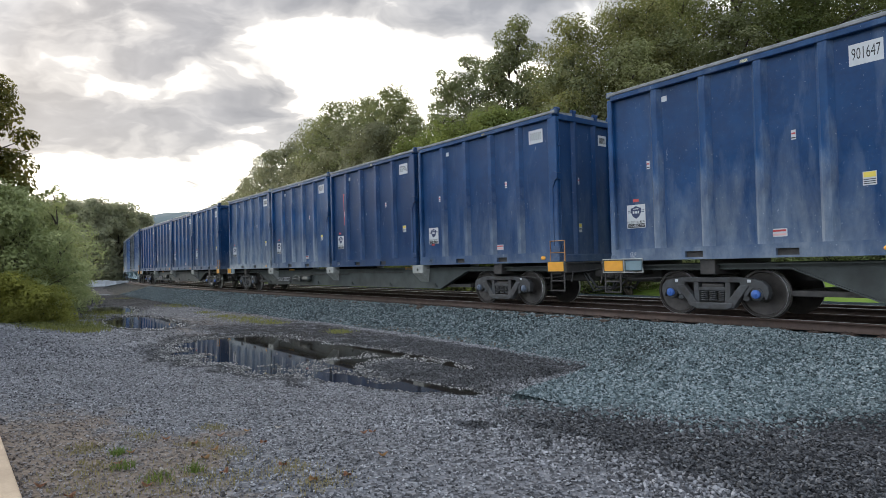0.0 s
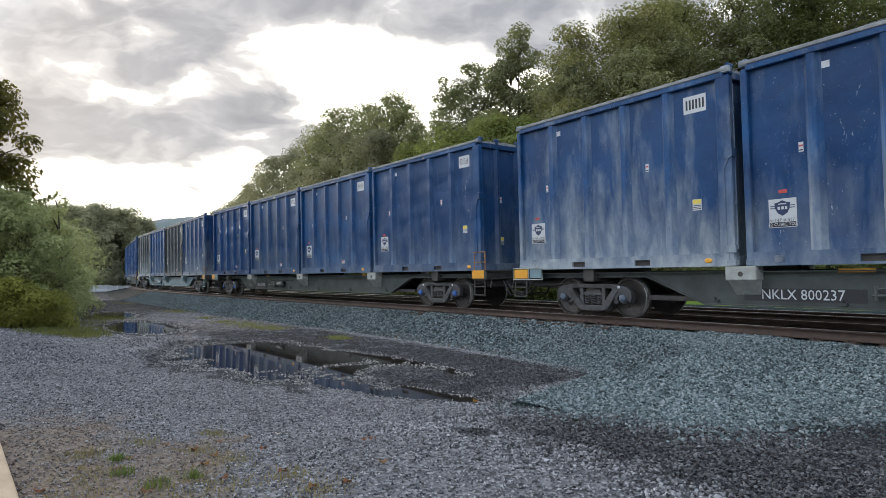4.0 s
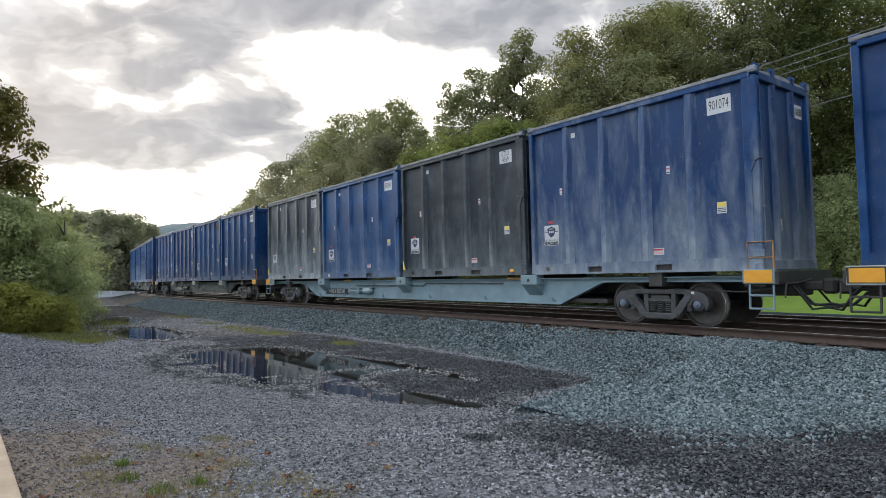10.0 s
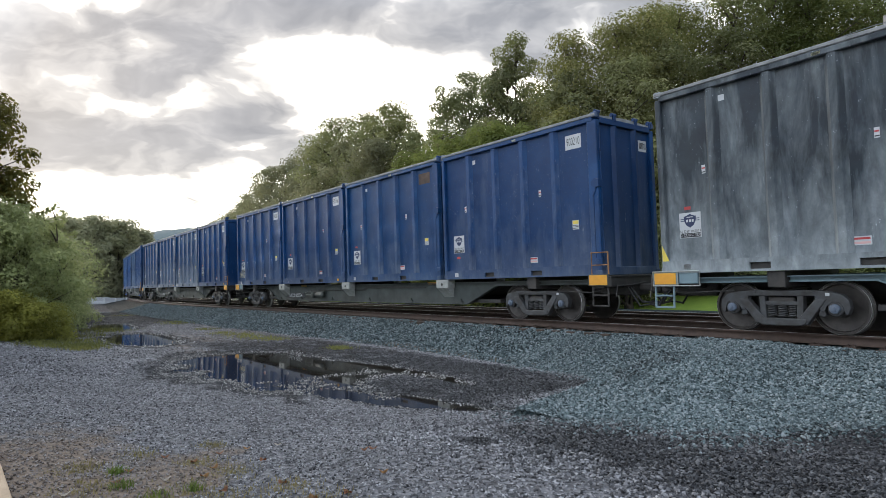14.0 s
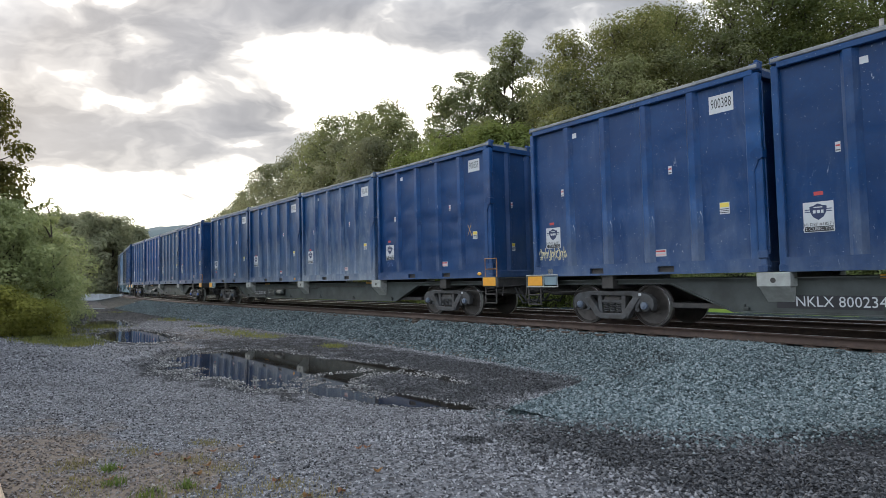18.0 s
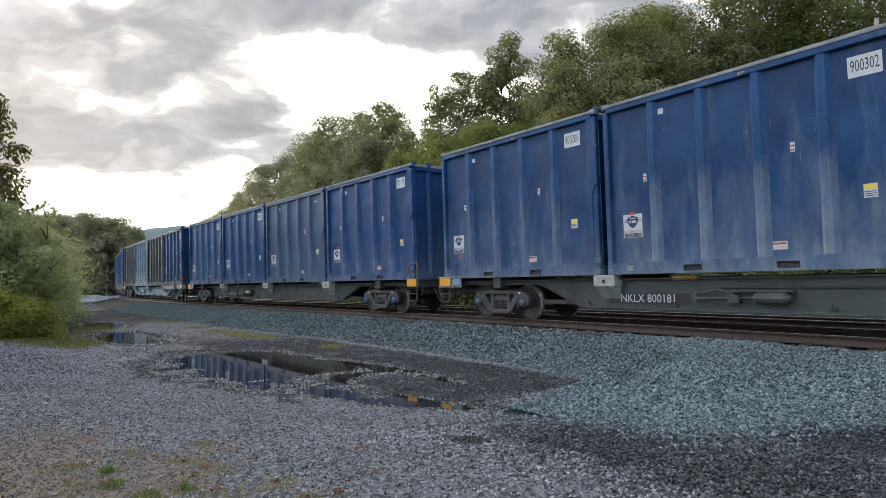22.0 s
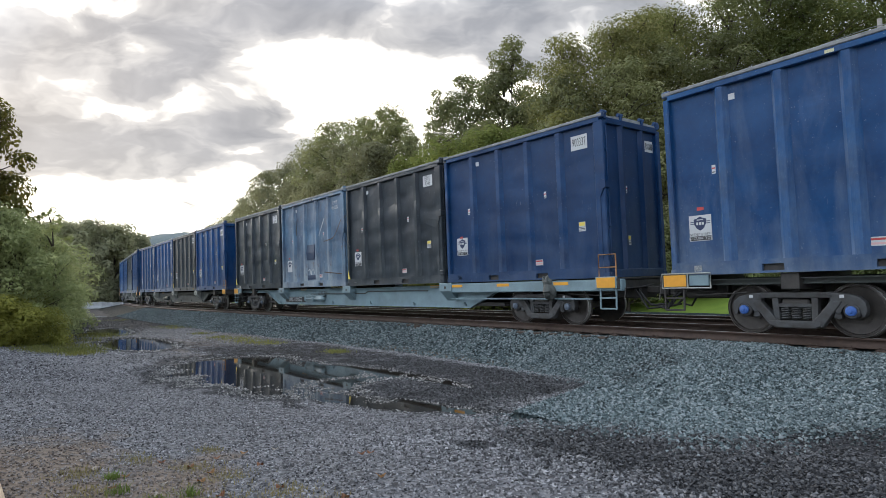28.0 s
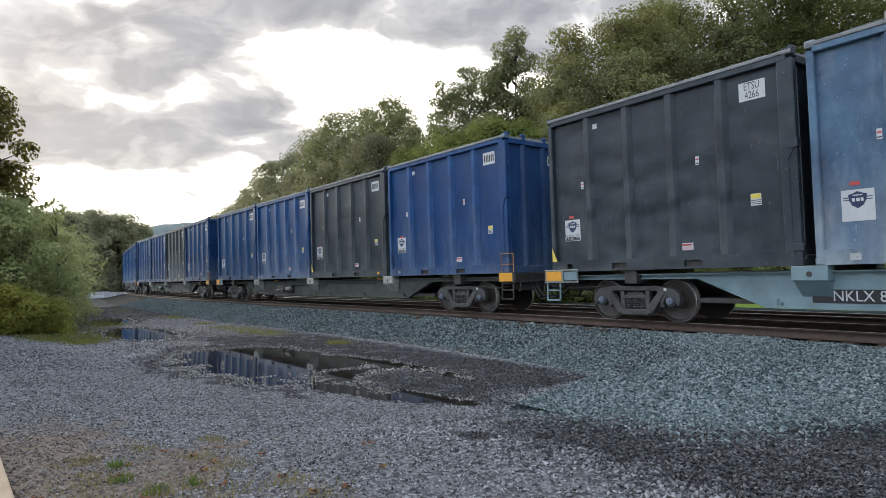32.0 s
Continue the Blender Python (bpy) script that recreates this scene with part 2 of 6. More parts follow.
    c = mix(t, rust, c, (0.13, 0.07, 0.04))
    link(t, c, b.inputs["Base Color"])
    link(t, math_node(t, "ADD", math_node(t, "MULTIPLY", dust, 0.3), math_node(t, "ADD", math_node(t, "MULTIPLY", grain, 0.2), 0.28)), b.inputs["Roughness"])
    dent = noise_tex(t, v, 1.15, 0.6, 0.4, (0.8, 0.8, 1.6))
    dn = nd(t, "ShaderNodeBump", Strength=0.32, Distance=0.13)
    link(t, math_node(t, "MULTIPLY", ramp(t, dent, (0.30, 0.0), (0.50, 0.65), (0.68, 1.0)), attr(t, "dent")), dn.inputs["Height"])
    fn = nd(t, "ShaderNodeBump", Strength=0.25, Distance=0.004)
    link(t, grain, fn.inputs["Height"])
    link(t, dn.outputs[0], fn.inputs["Normal"])
    link(t, fn.outputs[0], b.inputs["Normal"])
    return m


def stones(name, shades, rough=0.85, scale=22.0, relief=0.03, islands=False):
    """Broken stone. On the sheets cells stand for the stones; loose stones take a shade each."""
    m, t, b = material(name, rough)
    co = coords(t)
    if islands:
        g = t.nodes.new("ShaderNodeNewGeometry").outputs["Random Per Island"]
    else:
        vo = nd(t, "ShaderNodeTexVoronoi", Scale=scale, Randomness=1.0)
        link(t, co, vo.inputs["Vector"])
        sp = t.nodes.new("ShaderNodeSeparateColor")
        link(t, vo.outputs["Color"], sp.inputs[0])
        g = sp.outputs[0]
    steps = [(i / (len(shades) - 1), c) for i, c in enumerate(shades)]
    c = ramp(t, g, *steps)
    patch = noise_tex(t, co, 0.55, 5.0, 0.6)
    c = mix(t, 0.5, c, mix(t, ramp(t, patch, (0.3, 0.0), (0.7, 1.0)), 0.55, 1.1), "MULTIPLY")
    fine = noise_tex(t, co, 55.0, 4.0)
    c = mix(t, 0.4, c, mix(t, fine, 0.4, 1.2), "MULTIPLY")
    out = {}
    for key in ("wet_dark", "soil", "lime"):
        n = t.nodes.new("ShaderNodeAttribute")
        n.attribute_name = key
        out[key] = n.outputs["Fac"]
    edge = noise_tex(t, co, 2.6, 6.0, 0.65)
    rough_edge = math_node(t, "MULTIPLY", math_node(t, "SUBTRACT", edge, 0.5), 1.3)
    soil = ramp(t, math_node(t, "ADD", out["soil"], rough_edge), (0.35, 0.0), (0.7, 1.0))
    earth = mix(t, noise_tex(t, co, 7.0, 5.0), (0.13, 0.092, 0.065), (0.25, 0.19, 0.14))
    c = mix(t, math_node(t, "MULTIPLY", soil, 0.45 if islands else 0.7), c, earth)
    wet_dark = ramp(t, math_node(t, "ADD", out["wet_dark"], rough_edge), (0.3, 0.0), (0.75, 1.0))
    c = mix(t, wet_dark, c, mix(t, 1.0, c, (0.31, 0.315, 0.32) if islands else (0.30, 0.305, 0.31), "MULTIPLY"))
    link(t, math_node(t, "SUBTRACT", rough, math_node(t, "MULTIPLY", wet_dark, 0.06)), b.inputs["Roughness"])
    b.inputs["Specular IOR Level"].default_value = 0.25 if islands else 0.04
    if not islands:
        h = math_node(t, "ADD", vo.outputs["Distance"], math_node(t, "MULTIPLY", fine, 0.3))
        bump(t, b, h, 0.8, relief)
    link(t, c, b.inputs["Base Color"])
    return m


def foliage(name, dark, light, rough=0.6, glow=(0.26, 0.28, 0.07)):
    m, t, b = material(name, rough)
    g = t.nodes.new("ShaderNodeNewGeometry").outputs["Random Per Island"]
    info = t.nodes.new("ShaderNodeObjectInfo").outputs["Random"]
    big = noise_tex(t, coords(t), 0.7, 3.0)
    k = math_node(t, "ADD", math_node(t, "ADD", 0.05, math_node(t, "MULTIPLY", g, 0.12)), math_node(t, "MULTIPLY", big, 0.85))
    c = mix(t, ramp(t, k, (0.36, 0.0), (0.72, 1.0)), dark, light)
    c = mix(t, math_node(t, "MULTIPLY", info, 0.25), c, (0.15, 0.135, 0.04))
    odd = math_node(t, "FRACT", math_node(t, "MULTIPLY", info, 7.31))
    c = mix(t, 1.0, c, mix(t, odd, (0.72, 0.75, 0.78), (1.22, 1.2, 1.1)), "MULTIPLY")
    link(t, c, b.inputs["Base Color"])
    b.inputs["Specular IOR Level"].default_value = 0.12
    tr = t.nodes.new("ShaderNodeBsdfTranslucent")
    link(t, mix(t, 0.5, c, glow), tr.inputs["Color"])
    add = t.nodes.new("ShaderNodeMixShader")
    add.inputs[0].default_value = 0.5
    link(t, b.outputs[0], add.inputs[1]), link(t, tr.outputs[0], add.inputs[2])
    link(t, add.outputs[0], t.nodes["Material Output"].inputs["Surface"])
    return m


def water_material():
    m, t, b = material("puddle_water", 0.03)
    link(t, mix(t, noise_tex(t, coords(t), 1.4, 4.0), (0.010, 0.009, 0.008), (0.030, 0.026, 0.021)), b.inputs["Base Color"])
    b.inputs["IOR"].default_value = 1.33
    bump(t, b, noise_tex(t, coords(t), 4.0, 2.0), 0.04, 0.003)
    return m


PAINT = container_paint()
LID = worn("lid_edge", (0.30, 0.31, 0.31), (0.16, 0.17, 0.18), 0.7, 0.0, 3.0)
DARK_STEEL = worn("dark_steel", (0.035, 0.034, 0.034), (0.075, 0.068, 0.062), 0.6, 0.2, 5.0)
TRUCK_STEEL = worn("truck_steel", (0.075, 0.08, 0.085), (0.042, 0.038, 0.036), 0.6, 0.1, 6.0)
WHEEL_STEEL = worn("wheel_steel", (0.085, 0.075, 0.068), (0.045, 0.04, 0.038), 0.5, 0.4, 5.0)
BRIGHT_STEEL = worn("bright_steel", (0.62, 0.61, 0.59), (0.48, 0.47, 0.45), 0.42, 0.55, 5.0, 0.001)
CAR_PAINT = worn("grey_green_car_paint", (0.066, 0.079, 0.075), (0.034, 0.039, 0.037), 0.6, 0.0, 1.6)
CAR_PAINT_PALE = worn("pale_blue_car_paint", (0.225, 0.33, 0.375), (0.16, 0.23, 0.26), 0.55, 0.0, 1.6)
BRACKET_PAINT = worn("bracket_paint", (0.42, 0.44, 0.42), (0.28, 0.29, 0.27), 0.6, 0.0, 4.0)
YELLOW = plain("reflector_yellow", (0.78, 0.36, 0.03), 0.4)
ORANGE = worn("orange_paint", (0.42, 0.21, 0.07), (0.24, 0.13, 0.07), 0.6, 0.0, 8.0)
WIRE_GREY = plain("wire_grey", (0.20, 0.21, 0.22), 0.5, 0.3)
BLUE_CAP = plain("bearing_cap_blue", (0.045, 0.13, 0.42), 0.45)
GREY_CAP = plain("bearing_cap_grey", (0.11, 0.14, 0.19), 0.5)
WHITE = plain("sticker_white", (0.56, 0.575, 0.59), 0.5)
BLACK = plain("sticker_black", (0.02, 0.02, 0.024), 0.5)
NAVY = plain("logo_navy", (0.02, 0.035, 0.10), 0.5)
RED = plain("sticker_red", (0.50, 0.06, 0.06), 0.5)
PINK = plain("sticker_pink", (0.72, 0.42, 0.40), 0.5)
STICKER_YELLOW = plain("sticker_yellow", (0.78, 0.62, 0.10), 0.5)
BLACK_RUBBER = plain("hose_rubber", (0.02, 0.02, 0.02), 0.7)
RAIL_RUST = worn("rail_rust", (0.085, 0.054, 0.04), (0.055, 0.038, 0.03), 0.75, 0.1, 5.0)
TIE_WOOD = worn("tie_wood", (0.085, 0.058, 0.042), (0.05, 0.038, 0.03), 0.85, 0.0, 3.0)
GRAVEL = stones("road_gravel", [(0.072, 0.071, 0.075), (0.134, 0.133, 0.141), (0.195, 0.194, 0.206), (0.275, 0.274, 0.287)])
# sheet under loose stones: the shade of their gaps is put into its colour
BALLAST = stones("ballast_gap_shade", [(0.012, 0.016, 0.017), (0.024, 0.033, 0.036), (0.05, 0.068, 0.072), (0.09, 0.116, 0.122)], scale=17.0, relief=0.045)
LOOSE_BALLAST = stones("loose_ballast", [(0.03, 0.043, 0.046), (0.095, 0.128, 0.136), (0.165, 0.21, 0.22), (0.32, 0.36, 0.37)], islands=True)
LOOSE_GRAVEL = stones("loose_gravel", [(0.04, 0.04, 0.043), (0.16, 0.159, 0.168), (0.285, 0.283, 0.296), (0.49, 0.488, 0.50)], islands=True)
GRASS_SHEET = worn("grass_sheet", (0.17, 0.27, 0.03), (0.24, 0.34, 0.045), 0.9, 0.0, 1.5)
VERGE_SHEET = worn("verge_sheet", (0.15, 0.145, 0.05), (0.11, 0.12, 0.035), 0.95, 0.0, 2.5)
LEAF_GREEN = foliage("leaf_green", (0.045, 0.055, 0.028), (0.23, 0.235, 0.105))
# greyed and raised, so some of the slope's haze sits in this colour
LEAF_DEEP = foliage("leaf_deep", (0.115, 0.13, 0.08), (0.37, 0.365, 0.21))
LEAF_YELLOW = foliage("leaf_yellowing", (0.16, 0.18, 0.045), (0.42, 0.42, 0.11), glow=(0.45, 0.42, 0.10))
LEAF_OLIVE = foliage("leaf_olive", (0.07, 0.075, 0.04), (0.30, 0.275, 0.12))
LEAF_AUTUMN = foliage("leaf_turning", (0.065, 0.09, 0.03), (0.25, 0.215, 0.065), glow=(0.34, 0.28, 0.07))
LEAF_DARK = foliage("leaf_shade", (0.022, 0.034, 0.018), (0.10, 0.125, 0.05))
# slope and far roadside leaves paled: distance haze is put into these colours
LEAF_HAZY = foliage("leaf_slope_haze", (0.14, 0.15, 0.10), (0.30, 0.30, 0.19), glow=(0.38, 0.35, 0.18))
LEAF_FAR_HAZE = foliage("leaf_far_haze", (0.28, 0.29, 0.18), (0.48, 0.48, 0.32), glow=(0.58, 0.55, 0.36))
LEAF_EDGE = foliage("leaf_edge", (0.10, 0.135, 0.04), (0.27, 0.32, 0.10))
LEAF_FRESH = foliage("leaf_fresh", (0.18, 0.225, 0.11), (0.44, 0.48, 0.25), glow=(0.46, 0.49, 0.21))
BARK = worn("bark", (0.09, 0.07, 0.055), (0.05, 0.04, 0.032), 0.9, 0.0, 6.0, 0.02)
CONCRETE = worn("concrete", (0.50, 0.37, 0.25), (0.38, 0.28, 0.19), 0.85, 0.0, 3.0)
PALE_CONCRETE = worn("pale_concrete", (0.62, 0.64, 0.66), (0.48, 0.50, 0.52), 0.85, 0.0, 3.0)
LOOSE_PALE = stones("shore_debris", [(0.10, 0.098, 0.095), (0.22, 0.215, 0.21), (0.36, 0.355, 0.345), (0.56, 0.55, 0.54)], islands=True)
WATER = water_material()
GRAFFITI_CREAM = plain("spray_cream", (0.62, 0.56, 0.34), 0.6)
GRAFFITI_ORANGE = plain("spray_orange", (0.55, 0.30, 0.08), 0.6)
GRAFFITI_WHITE = plain("spray_white", (0.6, 0.62, 0.62), 0.6)
GRAFFITI_NAVY = worn("repaint_navy", (0.02, 0.045, 0.10), (0.03, 0.06, 0.12), 0.5)
GRAFFITI_BLUE = plain("spray_blue", (0.10, 0.16, 0.34), 0.6)
RUST_PATCH = worn("rust_patch", (0.13, 0.085, 0.06), (0.07, 0.05, 0.04), 0.8)


# ---- helpers for meshes ----
def box(bm, x0, x1, y0, y1, z0, z1, bevel=0.0):
    vs = [bm.verts.new((x, y, z)) for z in (z0, z1) for y in (y0, y1) for x in (x0, x1)]
    fs = [bm.faces.new([vs[i] for i in f]) for f in
          ((0, 2, 3, 1), (4, 5, 7, 6), (0, 1, 5, 4), (2, 6, 7, 3), (0, 4, 6, 2), (1, 3, 7, 5))]
    if bevel:
        bmesh.ops.bevel(bm, geom=list({e for f in fs for e in f.edges}), offset=bevel, segments=1, affect="EDGES", profile=0.5)


def prism(bm, outline, y0, y1):
    """An outline in x and z, drawn from y0 to y1."""
    a, b = ([bm.verts.new((x, y, z)) for x, z in outline] for y in (y0, y1))
    n = len(outline)
    bm.faces.new(a), bm.faces.new(b[::-1])
    for i in range(n):
        bm.faces.new((a[i], b[i], b[(i + 1) % n], a[(i + 1) % n]))


def cast(bm, outline, y0, y1, r=0.016):
    """A prism with rounded edges, as cast steel has."""
    old = set(bm.edges)
    prism(bm, outline, y0, y1)
    bmesh.ops.bevel(bm, geom=[e for e in bm.edges if e not in old], offset=r, segments=2, affect="EDGES", profile=0.5)


def lathe(bm, profile, centre, n=20):
    """A profile of (radius, y) turned round the y axis at centre."""
    cx, cy, cz = centre
    rings = [[bm.verts.new((cx + r * math.cos(a), cy + y, cz + r * math.sin(a))) for a in (2 * math.pi * i / n for i in range(n))] for r, y in profile]
    for p, q in zip(rings, rings[1:]):
        for i in range(n):
            bm.faces.new((p[i], p[(i + 1) % n], q[(i + 1) % n], q[i]))
    bm.faces.new(rings[0][::-1]), bm.faces.new(rings[-1])


def tube(bm, points, r, n=6):
    pts = [Vector(p) for p in points]
    rings = []
    for i, p in enumerate(pts):
        d = (pts[min(i + 1, len(pts) - 1)] - pts[max(i - 1, 0)]).normalized()
        side = d.cross(Vector((0, 0, 1)) if abs(d.z) < 0.9 else Vector((1, 0, 0))).normalized()
        up = side.cross(d)
        rr = r[i] if isinstance(r, (list, tuple)) else r
        rings.append([bm.verts.new(p + rr * (math.cos(2 * math.pi * k / n) * side + math.sin(2 * math.pi * k / n) * up)) for k in range(n)])
    for p, q in zip(rings, rings[1:]):
        for k in range(n):
            bm.faces.new((p[k], p[(k + 1) % n], q[(k + 1) % n], q[k]))
    bm.faces.new(rings[0][::-1]), bm.faces.new(rings[-1])


def mesh_of(name, bm, mat, smooth=False):
    bmesh.ops.recalc_face_normals(bm, faces=bm.faces)
    me = bpy.data.meshes.new(name)
    bm.to_mesh(me)
    bm.free()
    me.materials.append(mat)
    if smooth:
        me.shade_smooth()
    return me


def part(name, bm, mat, parent, label="", smooth=False):
    """Links a bmesh (or a ready mesh) as one mesh under a thing or a part."""
    me = bm if isinstance(bm, bpy.types.Mesh) else mesh_of(name, bm, mat, smooth)
    ob = new(name, me)
    ob.parent = parent
    if label:
        tagged(ob, label)
    return ob


def box_part(name, dims, mat, parent, label="", bevel=0.0):
    bm = bmesh.new()
    box(bm, *dims, bevel)
    return part(name, bm, mat, parent, label)


def raw_mesh(name, verts, faces, mat):
    """A mesh from arrays; faces all have the same number of corners."""
    me = bpy.data.meshes.new(name)
    verts, faces = np.asarray(verts, dtype=np.float32), np.asarray(faces, dtype=np.int32)
    n, k = faces.shape
    me.vertices.add(len(verts))
    me.vertices.foreach_set("co", verts.ravel())
    me.loops.add(n * k)
    me.loops.foreach_set("vertex_index", faces.ravel())
    me.polygons.add(n)
    me.polygons.foreach_set("loop_start", np.arange(0, n * k, k, dtype=np.int32))
    me.update(calc_edges=True)
    me.materials.append(mat)
    return me


def grid_faces(nx, ny):
    i = np.arange(nx - 1)[:, None] * ny + np.arange(ny - 1)
    return np.stack([i, i + ny, i + ny + 1, i + 1], axis=-1).reshape(-1, 4)


def noise_field(x, y, scale, seed, octaves=3):
    """Smooth noise of about -1 to 1 on arrays, from a seeded lattice."""
    out, amp, total = np.zeros(np.shape(x)), 1.0, 0.0
    for o in range(octaves):
        lat = np.random.RandomState(seed + o).uniform(-1, 1, (64, 64))
        u, v = np.asarray(x) / scale * 2 ** o, np.asarray(y) / scale * 2 ** o
        i, j = np.floor(u).astype(int), np.floor(v).astype(int)
        fu, fv = u - i, v - j
        fu, fv = fu * fu * (3 - 2 * fu), fv * fv * (3 - 2 * fv)
        g = lambda a, b: lat[(i + a) % 64, (j + b) % 64]
        out += amp * ((g(0, 0) * (1 - fu) + g(1, 0) * fu) * (1 - fv) + (g(0, 1) * (1 - fu) + g(1, 1) * fu) * fv)
        total += amp
        amp *= 0.5
    return out / total


def sstep(a, b, x):
    q = np.clip((x - a) / (b - a), 0, 1)
    return q * q * (3 - 2 * q)


# ---- ground ----
WATER_Z = -0.226


def dip(s, o):
    """How far the yard falls towards the puddles beside the track."""
    return 0.2 * sstep(4.2, 7.4, s) * sstep(75, 60, s) * sstep(11.5, 9.0, o)


def pools(x, y):
    """How deep in a puddle a ground point lies: above 0 inside."""
    s, o = along(x, y)
    wob = (0.36 - 0.16 * sstep(16.0, 20.0, s)) * noise_field(x, y, 0.85, 11, 5) + 0.25 * noise_field(x, y, 0.3, 15, 2) * sstep(13.0, 8.0, s)
    deep = np.full(len(s), -1.0)
    for cs, co, rs, ro, lean in POOLS:
        ds, do = s - cs, o - co - lean * (s - cs)
        deep = np.maximum(deep, 1 - np.hypot(ds / rs, do / ro) + wob)
    return deep


# puddles: s, off, half length, half width, slant
POOLS = [(13.9, 6.3, 4.1, 2.0, 0.03), (8.7, 6.45, 2.1, 0.45, 0.36), (11.0, 4.5, 2.3, 0.34, 0.04),
         (24.9, 6.9, 3.7, 1.2, -0.05), (34.3, 6.25, 3.5, 1.05, -0.1), (58.0, 4.6, 1.6, 1.2, 0.0)]


def ground_height(x, y):
    s, o = along(x, y)
    z = 0.016 * noise_field(x, y, 1.3, 3, 4) + 0.008 * noise_field(x, y, 6.0, 5, 2)
    z = z * sstep(300, 60, np.hypot(x, y))
    z -= 0.075 * sstep(-0.3, 0.55, pools(x, y)) * (np.hypot(x, y) < 70)
    z -= dip(s, o)
    z -= 0.10 * sstep(2.8, 1.2, o) * sstep(-15.5, -14.0, o)          # bed of the ballast
    rise = np.clip(-o - 13.6, 0, 90)
    z += (0.23 * np.clip(rise, 0, 9) + 0.05 * np.clip(rise - 14, 0, 60)) * sstep(-160, -40, s) * sstep(320, 180, s)
    return z


def ticks(lo, hi, fine, far):
    a, step, v = [], fine, hi
    inner = list(np.arange(lo, hi + 1e-6, fine))
    up, down = [], []
    while v < far:
        step *= 1.22
        v += step
        up.append(v)
    v, step = lo, fine
    while v > -far:
        step *= 1.22
        v -= step
        down.append(v)
    return np.array(down[::-1] + inner + up)


def ground_marks(gx, gy):
    """Where the gravel is damp, where it is set darker far off, and where soil and dead grass lie in it."""
    s, o = along(gx, gy)
    wet_dark = np.maximum(sstep(-0.42, 0.05, pools(gx, gy)), 0.75 * sstep(1.6, 3.0, o) * sstep(7.2, 5.6, o) * sstep(30, 17, s) * sstep(5.5, 8.0, s))
    wet_dark = np.maximum(wet_dark, 0.78 * sstep(8.1, 6.8, o) * sstep(8, 4, s))
    # the far road is set darker than the yard
    wet_dark = np.maximum(wet_dark, 0.9 * sstep(26, 42, s) * sstep(34, 26, o))
    # dark hollows before the heap
    for hs, ho, ra, rb in ((4.1, 6.95, 0.75, 0.22), (5.0, 7.5, 0.3, 0.16), (1.9, 7.1, 0.7, 0.25), (7.9, 4.0, 0.8, 0.8), (10.2, 3.2, 1.8, 0.7)):
        wet_dark = np.maximum(wet_dark, 1.25 * sstep(1.3, 0.5, np.hypot((s - hs) / ra, (o - ho) / rb)))
    soil = np.maximum(0.95 * sstep(9.2, 11.0, o + 1.3 * noise_field(gx, gy, 1.1, 21, 3)) * sstep(10.5, 6.5, s), 0.45 * sstep(1.4, 2.6, o) * sstep(8.0, 6.5, o) * sstep(9, 16, s) * sstep(34, 24, s))
    return wet_dark, soil


def make_ground():
    tx, ty = ticks(-14.0, 8.0, 0.16, 3500.0), ticks(2.6, 24.0, 0.16, 3500.0)
    gx, gy = (a.ravel() for a in np.meshgrid(tx, ty, indexing="ij"))
    gz = ground_height(gx, gy)
    me = raw_mesh("ground", np.c_[gx, gy, gz], grid_faces(len(tx), len(ty)), GRAVEL)
    me.materials.append(GRASS_SHEET)
    me.materials.append(VERGE_SHEET)
    s, o = along(gx, gy)
    wet_dark, soil = ground_marks(gx, gy)
    for key, values in (("wet_dark", wet_dark), ("soil", soil)):
        me.attributes.new(key, "FLOAT", "POINT").data.foreach_set("value", values.astype(np.float32))
    # grass behind the track and far off, by faces
    f = grid_faces(len(tx), len(ty))
    fs, fo = s[f].mean(axis=1), o[f].mean(axis=1)
    green = (fo < -13.4) | (fo > 13.5 + 0.15 * np.clip(fs - 20, 0, 60)) & (fs > 10) | (fo > 45) | (fs > 190)
    me.polygons.foreach_set("material_index", green.astype(np.int32) * np.where((fo > 0) & (fs > 0), 2, 1).astype(np.int32))
    me.shade_smooth()
    tagged(new("ground", me), "pale grey gravel yard with damp hollows and grass beyond", "ground", kind="structure")


def ballast_height(s, o):
    """Top of the ballast bank and of the heap of fresh stone tipped against it."""
    toe = np.interp(s, (4.5, 8.0, 11.0, 14.0, 19.0, 24.0, 29.0, 60.0), (3.5, 2.2, 1.7, 1.45, 1.45, 1.9, 2.4, 2.2))
    foot = -dip(s, 5.0)
    z = foot + (0.405 - foot) * np.clip((toe - o + 0.15 * noise_field(s, o, 1.2, 38, 2)) / toe, -0.3, 1.0)
    back = 0.405 * np.clip((o + 14.2) / 2.2, -0.4, 1.0)
    z = np.minimum(z, back)
    # heap: flat against the bank, with a ridge that runs out from it and falls steeply on its far side
    ridge = 6.85 - 0.15 * o + 0.12 * noise_field(s, o, 0.9, 34, 2)
    tall = 0.46 * np.clip(1 - np.clip(o + 0.3 * noise_field(s, o, 1.6, 35, 3), 0.0, 9.0) / 6.0, -0.2, 1)
    gentle = np.clip((s - 2.9 + 0.4 * noise_field(s, o, 1.3, 36, 2)) / 2.6, 0, 1) ** 0.8
    heap = np.where(s > ridge, tall - 0.75 * (s - ridge), tall * gentle)
    heap = np.where((o > -0.2) & (tall > 0.0) & (heap > np.where(s > ridge, -0.4, 0.0)), heap - 0.02 + 0.025 * noise_field(s, o, 0.8, 33, 2), -1.0)
    z = np.maximum(z, heap)
    return z + 0.014 * noise_field(s, o, 0.5, 31, 3)


